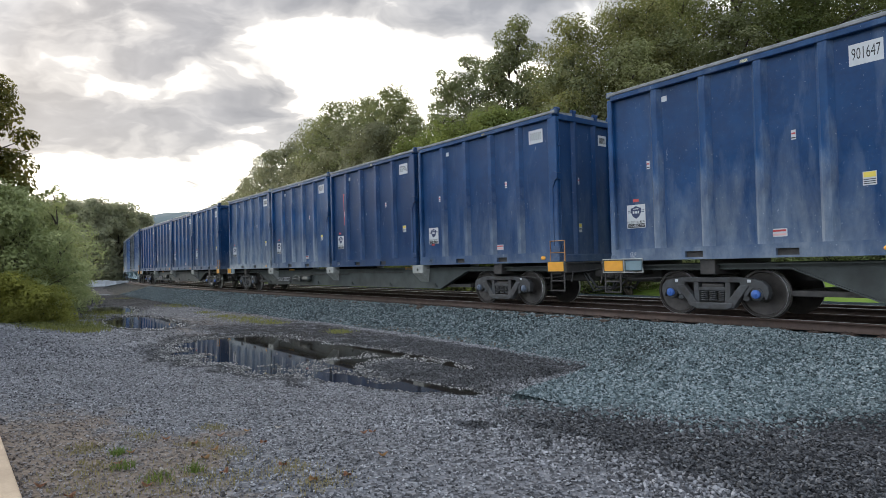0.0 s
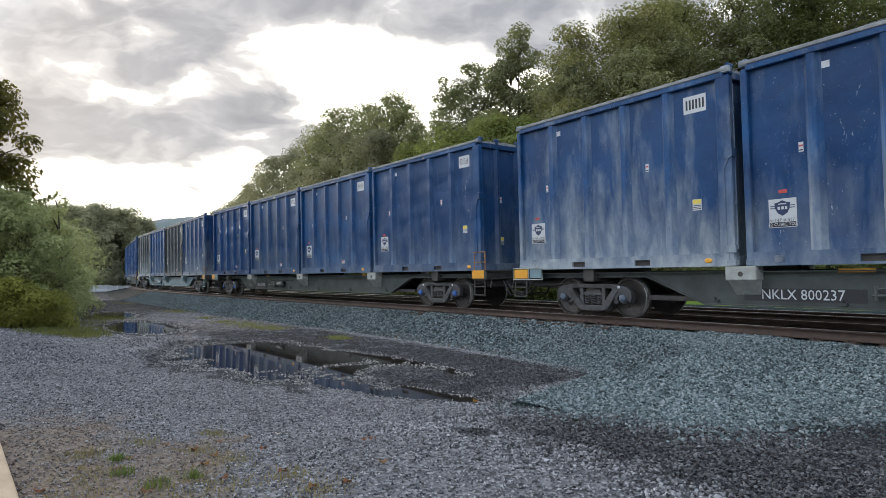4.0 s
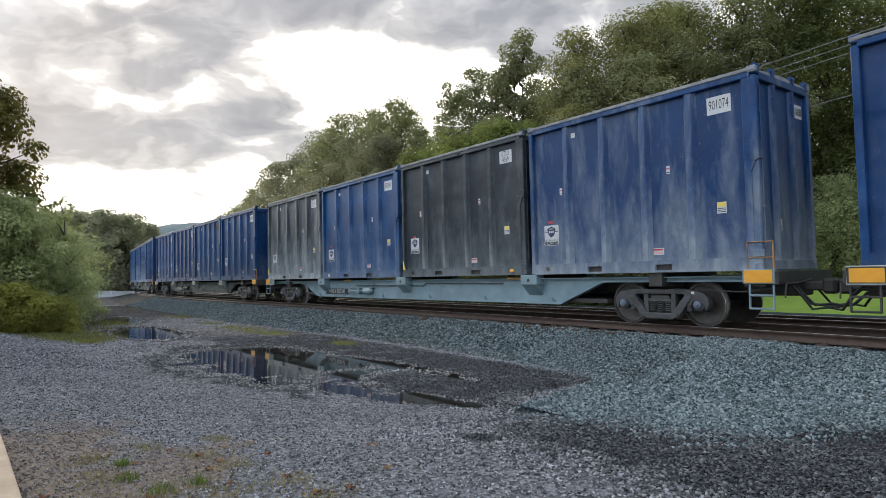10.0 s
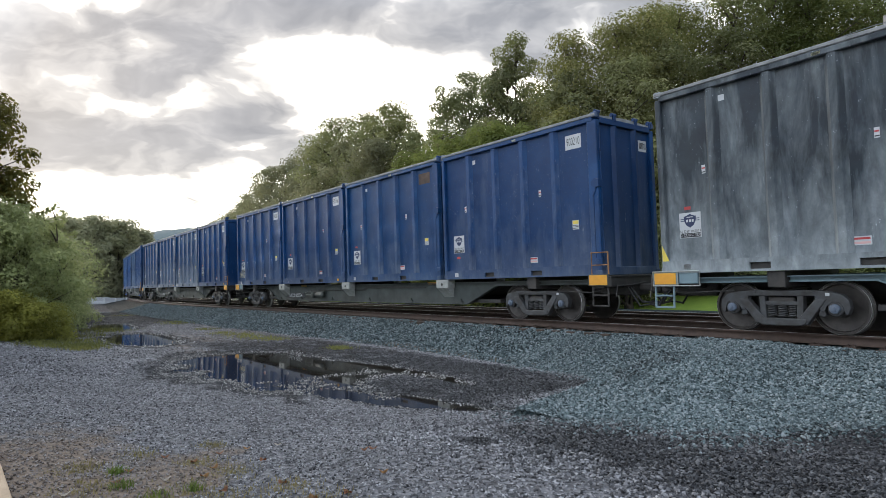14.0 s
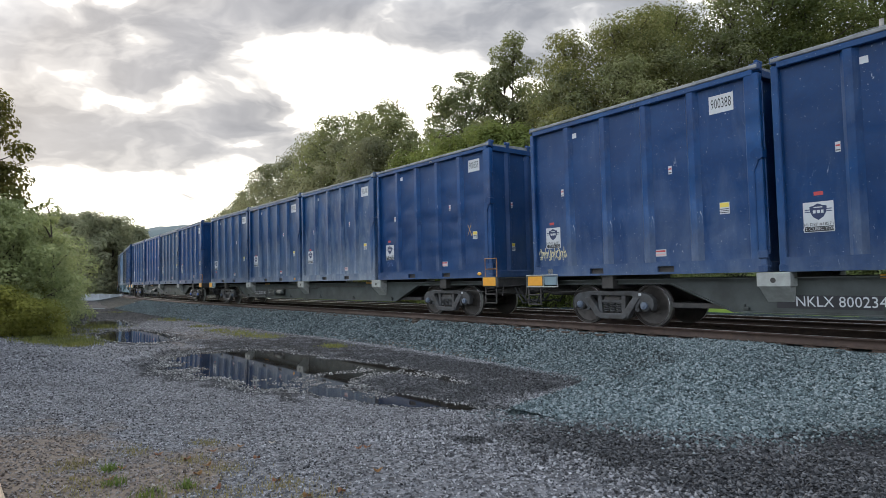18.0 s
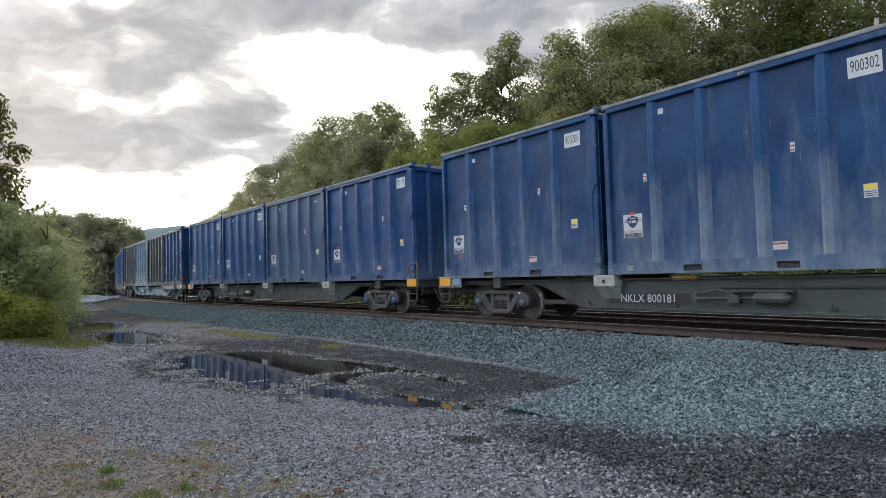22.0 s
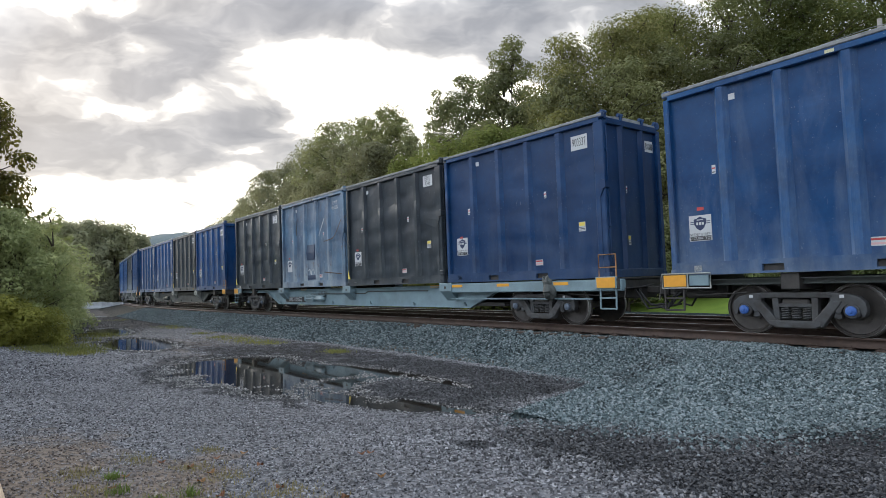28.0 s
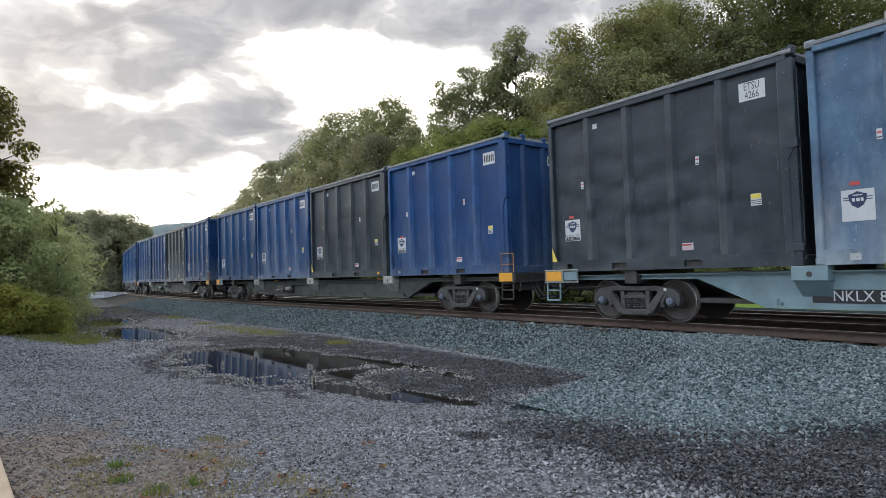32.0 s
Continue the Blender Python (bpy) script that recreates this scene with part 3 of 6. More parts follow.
def make_ballast():
    ts = np.r_[np.arange(-80, -6, 2.0), np.arange(-6, 2, 0.2), np.arange(2, 9, 0.09), np.arange(9, 26, 0.2), np.arange(26, 230, 1.0)]
    to = np.r_[np.arange(-15.0, -0.2, 0.4), np.arange(-0.2, 7.01, 0.12)]
    s, o = (a.ravel() for a in np.meshgrid(ts, to, indexing="ij"))
    x, y, _ = at(s, o)
    z = ballast_height(s, o)
    me = raw_mesh("ballast", np.c_[x, y, z], grid_faces(len(ts), len(to)), BALLAST)
    low = z + dip(s, 5.0)
    soil = 0.6 * sstep(0.12, 0.0, low) * sstep(6.5, 9.5, s) * sstep(26, 16, s)
    soil = np.maximum(soil, 0.3 * sstep(0.12, -0.1, o))
    # darker at the bank's foot and far along the track
    wet_dark = np.maximum(0.3 * sstep(0.06, -0.04, low), 0.9 * sstep(24, 46, s))
    for key, values in (("wet_dark", wet_dark), ("soil", soil)):
        me.attributes.new(key, "FLOAT", "POINT").data.foreach_set("value", values.astype(np.float32))
    me.shade_smooth()
    tagged(new("ballast", me), "bank of blue-grey crushed stone ballast with a fresh heap tipped against it", "ballast", kind="structure")


def make_puddles():
    """Still water in the hollows; the rough ground gives its shore. Hollows that run together share one sheet."""
    for cs, co, rs, ro, lean in ((12.3, 6.2, 4.7, 1.8, 0.02), *POOLS[3:]):
        bm = bmesh.new()
        ring = []
        for i in range(28):
            a = 2 * math.pi * i / 28
            u, v = 1.45 * rs * math.cos(a), 1.45 * ro * math.sin(a)
            x, y, _ = at(cs + u, co + v + lean * u)
            ring.append(bm.verts.new((x, y, WATER_Z)))
        bm.faces.new(ring)
        ob = new("puddle", mesh_of("puddle", bm, WATER))
        tagged(ob, "shallow dark rain puddle in the gravel", "puddle", "puddles in the yard", "structure")


def sweep(name, profile, off, s0, s1, step, mat, parent):
    """A profile (across, up) drawn along the track."""
    ss = np.arange(s0, s1, step)
    verts = [(*(float(v) for v in at(s, off + a)[:2]), z) for s in ss for a, z in profile]
    n = len(profile)
    i, k = np.meshgrid(np.arange(len(ss) - 1), np.arange(n), indexing="ij")
    j = (k + 1) % n
    faces = np.stack([i * n + k, i * n + j, (i + 1) * n + j, (i + 1) * n + k], axis=-1).reshape(-1, 4)
    me = raw_mesh(name, verts, faces, mat)
    return part(name, me, mat, parent)


TRACK_OFF = -BOX_W / 2


def make_track(middle, last, plates, cant=0.0):
    """A track whose centre line lies at middle; tie plates only where asked."""
    track = tagged(new("railway_track"), "rusty steel rails on dark timber sleepers bedded in ballast", "railway track", kind="structure")
    offs = (middle + 0.753, middle - 0.753)
    foot = RAIL - 0.178
    web = [(-0.074, foot), (-0.074, foot + 0.014), (-0.014, foot + 0.034), (-0.011, RAIL - 0.044), (-0.036, RAIL - 0.034), (-0.036, RAIL - 0.008),
           (-0.030, RAIL - 0.002), (0.030, RAIL - 0.002), (0.036, RAIL - 0.008), (0.036, RAIL - 0.034), (0.011, RAIL - 0.044), (0.014, foot + 0.034), (0.074, foot + 0.014), (0.074, foot)]
    head = [(-0.028, RAIL - 0.003), (-0.028, RAIL), (0.028, RAIL), (0.028, RAIL - 0.003)]
    lift = 0.753 * math.sin(radians(cant))
    for off, dz in zip(offs, (0.0, 2 * lift)):
        rail = sweep("rail", [(a, z + dz) for a, z in web], off, -120, 225, 1.5, RAIL_RUST, track)
        sweep("running_surface", [(a, z + dz) for a, z in head], off, -120, 225, 1.5, BRIGHT_STEEL, rail)
    bm = bmesh.new()
    box(bm, -0.115, 0.115, -1.3, 1.3, -0.17, 0.0, 0.012)
    tie = mesh_of("sleeper", bm, TIE_WOOD)
    bm = bmesh.new()
    box(bm, -0.10, 0.10, -0.18, 0.18, 0.0, 0.018)
    for u, v in ((-0.05, 0.1), (0.05, 0.1), (-0.05, -0.1), (0.05, -0.1)):
        box(bm, u - 0.012, u + 0.012, v - 0.018, v + 0.018, 0.018, 0.05)
    plate = mesh_of("tie_plate", bm, RAIL_RUST)
    rnd = random.Random(4)
    for i in range(-10, last):
        s = i * 0.54
        x, y, ph = (float(v) for v in at(s, middle + rnd.uniform(-0.05, 0.05)))
        ob = part("sleeper", tie, None, track)
        ob.matrix_basis = pose(x, y, foot - 0.02 + lift, -cant, 0, 90 - math.degrees(ph) + rnd.uniform(-1.5, 1.5))
        if plates and 0 < s < 60:
            for off, dz in zip(offs, (0.0, 2 * lift)):
                x, y, ph = (float(v) for v in at(s, off))
                ob = part("tie_plate", plate, None, track)
                ob.matrix_basis = pose(x, y, foot - 0.018 + dz, -cant, 0, 90 - math.degrees(ph))


make_ground()
make_ballast()
make_puddles()
make_track(TRACK_OFF, 230, True, CANT)
make_track(TRACK_OFF - 4.2, 110, False)


# ---- trees ----
def leaf_cloud(rng, centres, radii, count, size):
    """Many small bent leaves in shells round the clumps' centres, thickest on top, facing outwards."""
    share = radii ** 1.6 / (radii ** 1.6).sum()
    which = rng.choice(len(centres), count, p=share)
    d = rng.normal(size=(count, 3)) + [0, 0, 0.45]
    d /= np.linalg.norm(d, axis=1)[:, None]
    far = 0.45 + 0.6 * rng.uniform(0, 1, count) ** 0.6
    p = centres[which] + d * (far * radii[which])[:, None] * [1, 1, 0.72]
    up = d + [0, 0, 0.5] + rng.normal(0, 0.42, (count, 3))
    up /= np.linalg.norm(up, axis=1)[:, None]
    a = np.cross(up, rng.normal(size=(count, 3)))
    a /= np.linalg.norm(a, axis=1)[:, None]
    b = np.cross(up, a)
    w = size * rng.uniform(0.6, 1.3, (count, 1))
    n = up * w * 0.2
    v = np.stack([p - a * w, p + b * w * 0.55 + n, p + a * w, p - b * w * 0.55 + n], axis=1).reshape(-1, 3)
    return v, np.arange(count * 4).reshape(-1, 4)


def make_tree(name, seed, height, radius, base, leaves, size, mat, label, clusters=46, slim=1.0):
    """Tapered trunk, limbs, and a crown of leaf sprays with gaps; stands at the origin."""
    rng = np.random.RandomState(seed)
    tree = tagged(new(name), label, "tree" if "tree" in name else "bush")
    bm = bmesh.new()
    tr = 0.012 * height + 0.05
    lean = rng.uniform(-0.04, 0.04, 2) * height
    spine = [(lean[0] * f * f, lean[1] * f * f, height * f * 0.86) for f in (0, 0.06, 0.25, 0.5, 0.75, 1.0)]
    tube(bm, spine, [tr * 1.5, tr, tr * 0.85, tr * 0.6, tr * 0.35, tr * 0.08], 8)
    part("trunk", bm, BARK, tree, smooth=True)
    cs, rs = [], []
    for i in range(clusters):
        f = (i + 0.5) / clusters
        zf = base + (1 - base) * f
        prof = math.sin(math.pi * min(1, (f * 0.84 + 0.14) ** (0.85 * slim))) ** 0.7
        a = i * 2.4 + rng.uniform(-0.6, 0.6)
        r = radius * prof * rng.uniform(0.3, 1.12)
        rc = radius * rng.uniform(0.15, 0.40)
        cs.append(np.array([lean[0] * zf * zf + r * math.cos(a), lean[1] * zf * zf + r * math.sin(a), min(height * zf * rng.uniform(0.95, 1.03), height - 0.5 * rc)]))
        rs.append(rc)
        if i % 3 == 0:
            c = cs[-1]
            bm = bmesh.new()
            z0 = max(0.1, c[2] - 0.55 * r - 0.3)
            k = z0 / (height * 0.86)
            root = (lean[0] * k * k, lean[1] * k * k, z0)
            mid = [root[j] * 0.45 + c[j] * 0.55 + (0.05 * r if j == 2 else 0) for j in range(3)]
            tube(bm, [root, mid, tuple(c)], [tr * 0.38, tr * 0.2, tr * 0.05], 5)
            part("limb", bm, BARK, tree, smooth=True)
    v, f = leaf_cloud(rng, np.array(cs), np.array(rs), leaves, size)
    v[:, 2] = np.maximum(v[:, 2], 0.02)
    part("crown", raw_mesh("crown", v, f, mat), mat, tree)
    return tree


def stand(trees, height, places, group, unseen=()):
    """Puts the trees, in turn, at places: slope to the right, slope of the top above the horizon, distance ahead. The
    last list adds trees out of view: s, off and height.
    """
    for i, (s, o, h) in enumerate(unseen):
        x, y = (float(v) for v in at(s, o)[:2])
        k = h / height
        copy_thing(trees[i % len(trees)], pose(x, y, float(ground_height(np.array([x]), np.array([y]))[0]) - 0.05, 0, 0, 50 * i) @ Matrix.Diagonal((k, k, k, 1)))
    for i, (u, v, d) in reversed(list(enumerate(places))):
        x, y = u * d, d
        z = float(ground_height(np.array([x]), np.array([y]))[0]) - 0.05
        k = (1.6 + v * d - z) / height
        wide = k * (0.9 + 0.07 * ((i * 5) % 4))
        m = pose(x, y, z, 0, 0, (67 * i) % 360) @ Matrix.Diagonal((wide, wide, k, 1))
        if i < len(trees):
            trees[i].matrix_basis = m
            tagged(trees[i], group=group)
        else:
            copy_thing(trees[i % len(trees)], m)


def plant_trees():
    slope, edge = "trees of the wooded slope", "young trees at the wood's edge"
    label = "tall green broadleaf tree on the wooded slope"
    a = [make_tree("broadleaf_tree", s, 16.0, 3.9, 0.10, 21000, 0.09, LEAF_GREEN, label, 100) for s in (1, 11)]
    stand(a, 16.0, [(0.424, 0.474, 36), (0.494, 0.492, 36)], slope)
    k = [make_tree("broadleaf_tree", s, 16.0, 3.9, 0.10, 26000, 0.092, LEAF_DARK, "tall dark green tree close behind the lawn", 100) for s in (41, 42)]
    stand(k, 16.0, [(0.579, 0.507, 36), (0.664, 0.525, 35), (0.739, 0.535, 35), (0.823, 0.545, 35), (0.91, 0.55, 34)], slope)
    o = [make_tree("broadleaf_tree", s, 16.0, 3.7, 0.10, 24000, 0.088, LEAF_OLIVE, "tall olive-green tree with thinning leaves on the wooded slope", 95) for s in (31, 32)]
    stand(o, 16.0, [(0.241, 0.430, 33), (0.306, 0.448, 34), (0.358, 0.455, 36)], slope)
    b = [make_tree("broadleaf_tree", s, 15.0, 3.4, 0.08, 19000, 0.10, LEAF_DEEP, "dense dark green tree on the wooded slope", 80) for s in (2, 12)]
    # the last list stands out of view, added to shade the containers' ends
    stand(b, 15.0, [(0.391, 0.455, 43), (0.673, 0.497, 42), (-0.088, 0.307, 52), (-0.126, 0.286, 55), (-0.027, 0.258, 48), (-0.060, 0.281, 50), (0.194, 0.328, 37), (-0.162, 0.278, 58), (0.222, 0.361, 32), (0.316, 0.380, 31), (0.410, 0.398, 34), (0.513, 0.422, 34)], slope, [(-4 - 6 * i, -17 - 3 * (i % 2), 17) for i in range(9)])
    c = [make_tree("slender_tree", s, 16.0, 2.5, 0.12, 17000, 0.09, LEAF_DEEP, "slender tall tree standing above its neighbours", 64, 1.25) for s in (3, 13)]
    stand(c, 16.0, [(0.135, 0.422, 38), (0.112, 0.389, 39), (0.062, 0.356, 41), (0.029, 0.333, 43), (0.088, 0.347, 40), (0.006, 0.267, 44), (-0.184, 0.258, 60), (0.165, 0.314, 40)], slope)
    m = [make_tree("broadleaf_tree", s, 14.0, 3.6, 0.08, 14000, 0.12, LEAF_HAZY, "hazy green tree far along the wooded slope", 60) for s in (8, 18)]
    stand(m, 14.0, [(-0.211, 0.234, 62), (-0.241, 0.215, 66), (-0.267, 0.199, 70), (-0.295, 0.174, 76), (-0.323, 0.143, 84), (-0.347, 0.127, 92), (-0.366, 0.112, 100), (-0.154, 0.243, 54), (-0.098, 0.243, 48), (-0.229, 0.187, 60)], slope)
    d = [make_tree("young_tree", 4, 9.0, 2.7, 0.05, 14000, 0.08, LEAF_EDGE, "lower yellow-green young tree at the wood's edge", 60)]
    stand(d, 9.0, [(0.071, 0.264, 34), (0.109, 0.270, 33), (0.147, 0.265, 33), (0.043, 0.245, 36), (0.194, 0.264, 32), (-0.004, 0.232, 40), (-0.046, 0.223, 42)], edge)
    e = make_tree("roadside_tree", 5, 10.0, 2.8, 0.3, 30000, 0.105, LEAF_AUTUMN, "roadside tree with yellowing leaves over the bushes", 80)
    # five copies out of view, added to darken reflections in the train's side
    stand([e], 10.0, [(-0.835, 0.40, 24)], "roadside trees", [(12.0, 25.0, 10.0), (4.0, 26.0, 11.0), (-4.0, 25.0, 9.5), (-12.0, 26.5, 11.0), (17.0, 22.0, 9.0)])
    f = [make_tree("leafy_bush", s, 4.0, 2.2, 0.0, 16000, 0.06, LEAF_FRESH, "thick leafy bush beside the gravel road", 60) for s in (6, 16)]
    stand(f, 4.0, [(-0.718, 0.140, 23), (-0.765, 0.159, 22), (-0.680, 0.098, 26), (-0.665, 0.065, 30), (-0.640, 0.046, 34), (-0.685, 0.093, 32), (-0.630, 0.030, 39), (-0.700, 0.119, 40), (-0.660, 0.112, 48), (-0.735, 0.131, 36)], "bushes beside the gravel road")
    r = [make_tree("roadside_tree", 9, 10.0, 4.2, 0.0, 12000, 0.19, LEAF_FAR_HAZE, "rounded haze-pale green tree far along the gravel road", 60)]
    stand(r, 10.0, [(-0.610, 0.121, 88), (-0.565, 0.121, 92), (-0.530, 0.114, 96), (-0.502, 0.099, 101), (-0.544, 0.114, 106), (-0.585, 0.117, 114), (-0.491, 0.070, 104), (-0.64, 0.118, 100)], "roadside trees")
    t = [make_tree("sapling_bush", 21, 4.0, 0.55, 0.45, 420, 0.06, LEAF_FRESH, "thin leafy sapling shoot rising from the bushes", 14)]
    stand(t, 4.0, [(-0.624, 0.147, 26), (-0.648, 0.138, 26), (-0.675, 0.13, 25), (-0.70, 0.155, 24), (-0.685, 0.145, 24), (-0.635, 0.125, 27)], "saplings among the bushes")
    g = [make_tree("low_bush", 7, 2.0, 1.7, 0.0, 9000, 0.06, LEAF_YELLOW, "low yellow-green bush at the road's edge", 36)]
    stand(g, 2.0, [(-0.699, -0.012, 21), (-0.652, -0.022, 21.5), (-0.727, -0.001, 20.5), (-0.655, -0.059, 22.5), (-0.690, 0.007, 24), (-0.650, -0.039, 27)], "low bushes at the road's edge")
    lawn = [make_tree("leafy_bush", s, 4.0, 2.4, 0.0, 17000, 0.05, LEAF_FRESH, "bright green bush at the lawn's edge behind the track", 50) for s in (51, 52)]
    stand(lawn, 4.0, [(0.30, 0.10, 33), (0.37, 0.12, 33), (0.44, 0.11, 32), (0.51, 0.15, 32), (0.58, 0.13, 31), (0.65, 0.17, 31), (0.71, 0.15, 30), (0.77, 0.20, 30), (0.83, 0.17, 29), (0.89, 0.21, 29), (0.96, 0.2, 28)], "bushes at the lawn's edge")


plant_trees()


def make_hill():
    """The wooded ridge on the horizon."""
    tu, tv = np.linspace(-1500, 900, 120), np.linspace(0, 1, 14)
    u, v = (q.ravel() for q in np.meshgrid(tu, tv, indexing="ij"))
    top = 150 * np.exp(-((u + 480) / 700) ** 2) + 25 + 9 * noise_field(u, v * 0, 60, 41, 4)
    z = top * np.sin(v * math.pi / 2) - 2 + 3 * noise_field(u, v * 300, 18, 42, 2)
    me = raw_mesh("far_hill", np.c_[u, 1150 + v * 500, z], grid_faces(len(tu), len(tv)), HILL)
    me.shade_smooth()
    tagged(new("far_hill", me), "hazy blue-green wooded ridge on the horizon", "hill", kind="structure")


# woods turned blue-grey: the ridge's haze is put into its colour
HILL = worn("far_woods_haze", (0.075, 0.115, 0.125), (0.10, 0.14, 0.15), 1.0, 0.0, 0.05, 0.5, 0.2)
make_hill()


# ---- loose stone ----
def proud(s, o):
    """How far the ballast stands over the yard."""
    x, y, _ = at(s, o)
    return ballast_height(s, o) - ground_height(x, y)


def scatter(name, rng, s, o, height, size, mat, label, dry=False, lift=0.38):
    """Broken stones, each a rough six-cornered lump, lying on the surface."""
    n = len(s)
    x, y, _ = at(s, o)
    z = height(s, o, x, y)
    w = size * rng.uniform(0.55, 1.35, n) ** 1.2
    ax = np.array([(1, 0, 0), (-1, 0, 0), (0, 1, 0), (0, -1, 0), (0, 0, 1), (0, 0, -1)], dtype=float)
    v = ax[None] * rng.uniform(0.55, 1.15, (n, 6, 1)) + rng.normal(0, 0.16, (n, 6, 3))
    v *= np.stack([w, w * rng.uniform(0.6, 0.95, n), w * rng.uniform(0.45, 0.8, n)], axis=1)[:, None, :]
    a, b = rng.uniform(0, 2 * math.pi, n), rng.normal(0, 0.45, n)
    ca, sa, cb, sb = np.cos(a)[:, None], np.sin(a)[:, None], np.cos(b)[:, None], np.sin(b)[:, None]
    vx, vz = v[..., 0] * cb + v[..., 2] * sb, -v[..., 0] * sb + v[..., 2] * cb
    v = np.stack([vx * ca - v[..., 1] * sa, vx * sa + v[..., 1] * ca, vz], axis=-1)
    v += np.stack([x, y, z + w * lift], axis=1)[:, None, :]
    tri = np.array([(0, 2, 4), (2, 1, 4), (1, 3, 4), (3, 0, 4), (2, 0, 5), (1, 2, 5), (3, 1, 5), (0, 3, 5)])
    f = (np.arange(n)[:, None, None] * 6 + tri[None]).reshape(-1, 3)
    me = raw_mesh(name, v.reshape(-1, 3), f, mat)
    me.shade_flat()
    wet_dark, soil = ground_marks(x, y)
    if mat is LOOSE_PALE:
        wet_dark, soil = 0 * wet_dark, 0 * soil
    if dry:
        # about half the ridge stones darkened: the ridge's shade put into stone colour
        ridge_shade = np.where(rng.uniform(0, 1, n) < 0.5, 1.0, 0.15) * sstep(0.5, 0.1, np.abs(s - 6.6 + 0.15 * o + 0.25 * noise_field(s, o, 0.5, 37, 2))) * sstep(4.6, 3.4, o) * sstep(0.9, 2.2, o)
        wet_dark, soil = np.maximum(np.maximum(0.35 * wet_dark * sstep(0.10, 0.0, z + dip(s, 5.0)), 0.55 * sstep(3.6, 2.2, s)), ridge_shade), soil * sstep(0.12, 0.0, z + dip(s, 5.0))
    for key, values in (("wet_dark", wet_dark), ("soil", soil)):
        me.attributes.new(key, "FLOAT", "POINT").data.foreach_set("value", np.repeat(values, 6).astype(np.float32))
    return tagged(new(name, me), label, "stones", kind="stuff")


def make_stones():
    rng = np.random.RandomState(77)
    bank = lambda s, o, x, y: ballast_height(s, o)
    yard = lambda s, o, x, y: ground_height(x, y)
    n = 125000
    s, o = rng.uniform(0.0, 10.5, n), rng.uniform(-0.1, 7.4, n)
    top = proud(s, o)
    keep = top > -0.01
    # stones that rolled off beyond the toe
    rim = keep & (top < 0.10) & (o > 1.5)
    rs, ro = s[rim] + rng.normal(-0.2, 0.3, rim.sum()), o[rim] + rng.normal(0.1, 0.25, rim.sum())
    lie = lambda s, o, x, y: np.maximum(ballast_height(s, o), ground_height(x, y))
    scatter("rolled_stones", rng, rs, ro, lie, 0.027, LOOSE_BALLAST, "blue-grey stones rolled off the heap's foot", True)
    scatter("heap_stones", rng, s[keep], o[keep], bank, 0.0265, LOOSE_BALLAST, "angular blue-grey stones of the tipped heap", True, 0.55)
    n = 60000
    s, o = 10 + 48 * rng.uniform(0, 1, n) ** 1.3, rng.uniform(-0.1, 3.2, n)
    keep = proud(s, o) > -0.01
    scatter("bank_stones", rng, s[keep], o[keep], bank, 0.038, LOOSE_BALLAST, "angular blue-grey stones of the ballast bank", True)
    n = 140000
    s, o = 1.0 + 16 * rng.uniform(0, 1, n) ** 1.5, rng.uniform(1.5, 13.0, n)
    x, y, _ = at(s, o)
    keep = (proud(s, o) < 0.01) & (y > 3.0) & (np.abs(x) < 0.85 * y) & (pools(x, y) < 0.25 + 0.25 * rng.uniform(-1, 1, n))
    scatter("yard_stones", rng, s[keep], o[keep], yard, 0.0145, LOOSE_GRAVEL, "small pale grey stones strewn over the gravel yard")

    n = 22000
    s, o = 0.8 + 5.5 * rng.uniform(0, 1, n), rng.uniform(5.2, 8.4, n)
    x, y, _ = at(s, o)
    keep = (proud(s, o) < 0.03) & (rng.uniform(0, 1, n) < sstep(8.4, 7.0, o + 0.5 * noise_field(x, y, 0.6, 61, 2)))
    scatter("spilt_stones", rng, s[keep], o[keep], yard, 0.021, LOOSE_GRAVEL, "coarse grey stones spilt before the tipped heap", False, 0.5)
    n = 60000
    s, o = rng.uniform(6.4, 21.0, n), rng.uniform(1.2, 6.4, n)
    x, y, _ = at(s, o)
    keep = (proud(s, o) < 0.02) & (pools(x, y) < 0.05)
    scatter("damp_stones", rng, s[keep], o[keep], yard, 0.021, LOOSE_GRAVEL, "damp brown-grey stones between the puddle and the ballast", False, 0.45)
    n = 34000
    s, o = 14.5 + 42 * rng.uniform(0, 1, n) ** 1.3, rng.uniform(1.2, 11.5, n)
    x, y, _ = at(s, o)
    keep = (proud(s, o) < 0.01) & (pools(x, y) < 0.2 + 0.2 * rng.uniform(-1, 1, n))
    scatter("road_stones", rng, s[keep], o[keep], yard, 0.026, LOOSE_GRAVEL, "grey stones strewn over the gravel road")
    shore = lambda s, o, x, y: np.maximum(ground_height(x, y), WATER_Z - 0.005)
    for n, s0, s1, size, band in ((110000, 6.5, 19.0, 0.018, 0.15), (40000, 19.0, 40.0, 0.036, 0.10)):
        s, o = rng.uniform(s0, s1, n), rng.uniform(3.2, 9.2, n)
        x, y, _ = at(s, o)
        deep = pools(x, y)
        keep = (np.abs(deep - 0.02) < band * rng.uniform(0, 1, n) ** 2.4) | ((deep > 0.05) & (s < 11.8) & (rng.uniform(0, 1, n) < 0.3) & (noise_field(x, y, 0.5, 51, 2) > 0.12))
        scatter("shore_debris", rng, s[keep], o[keep], shore, size, LOOSE_PALE, "pale stones and debris along the puddles' shores")


make_stones()


# ---- train ----
def rib_outline(w, d):
    return [(-w / 2, 0.0), (-w / 2 + 0.085, d), (w / 2 - 0.085, d), (w / 2, 0.0)]


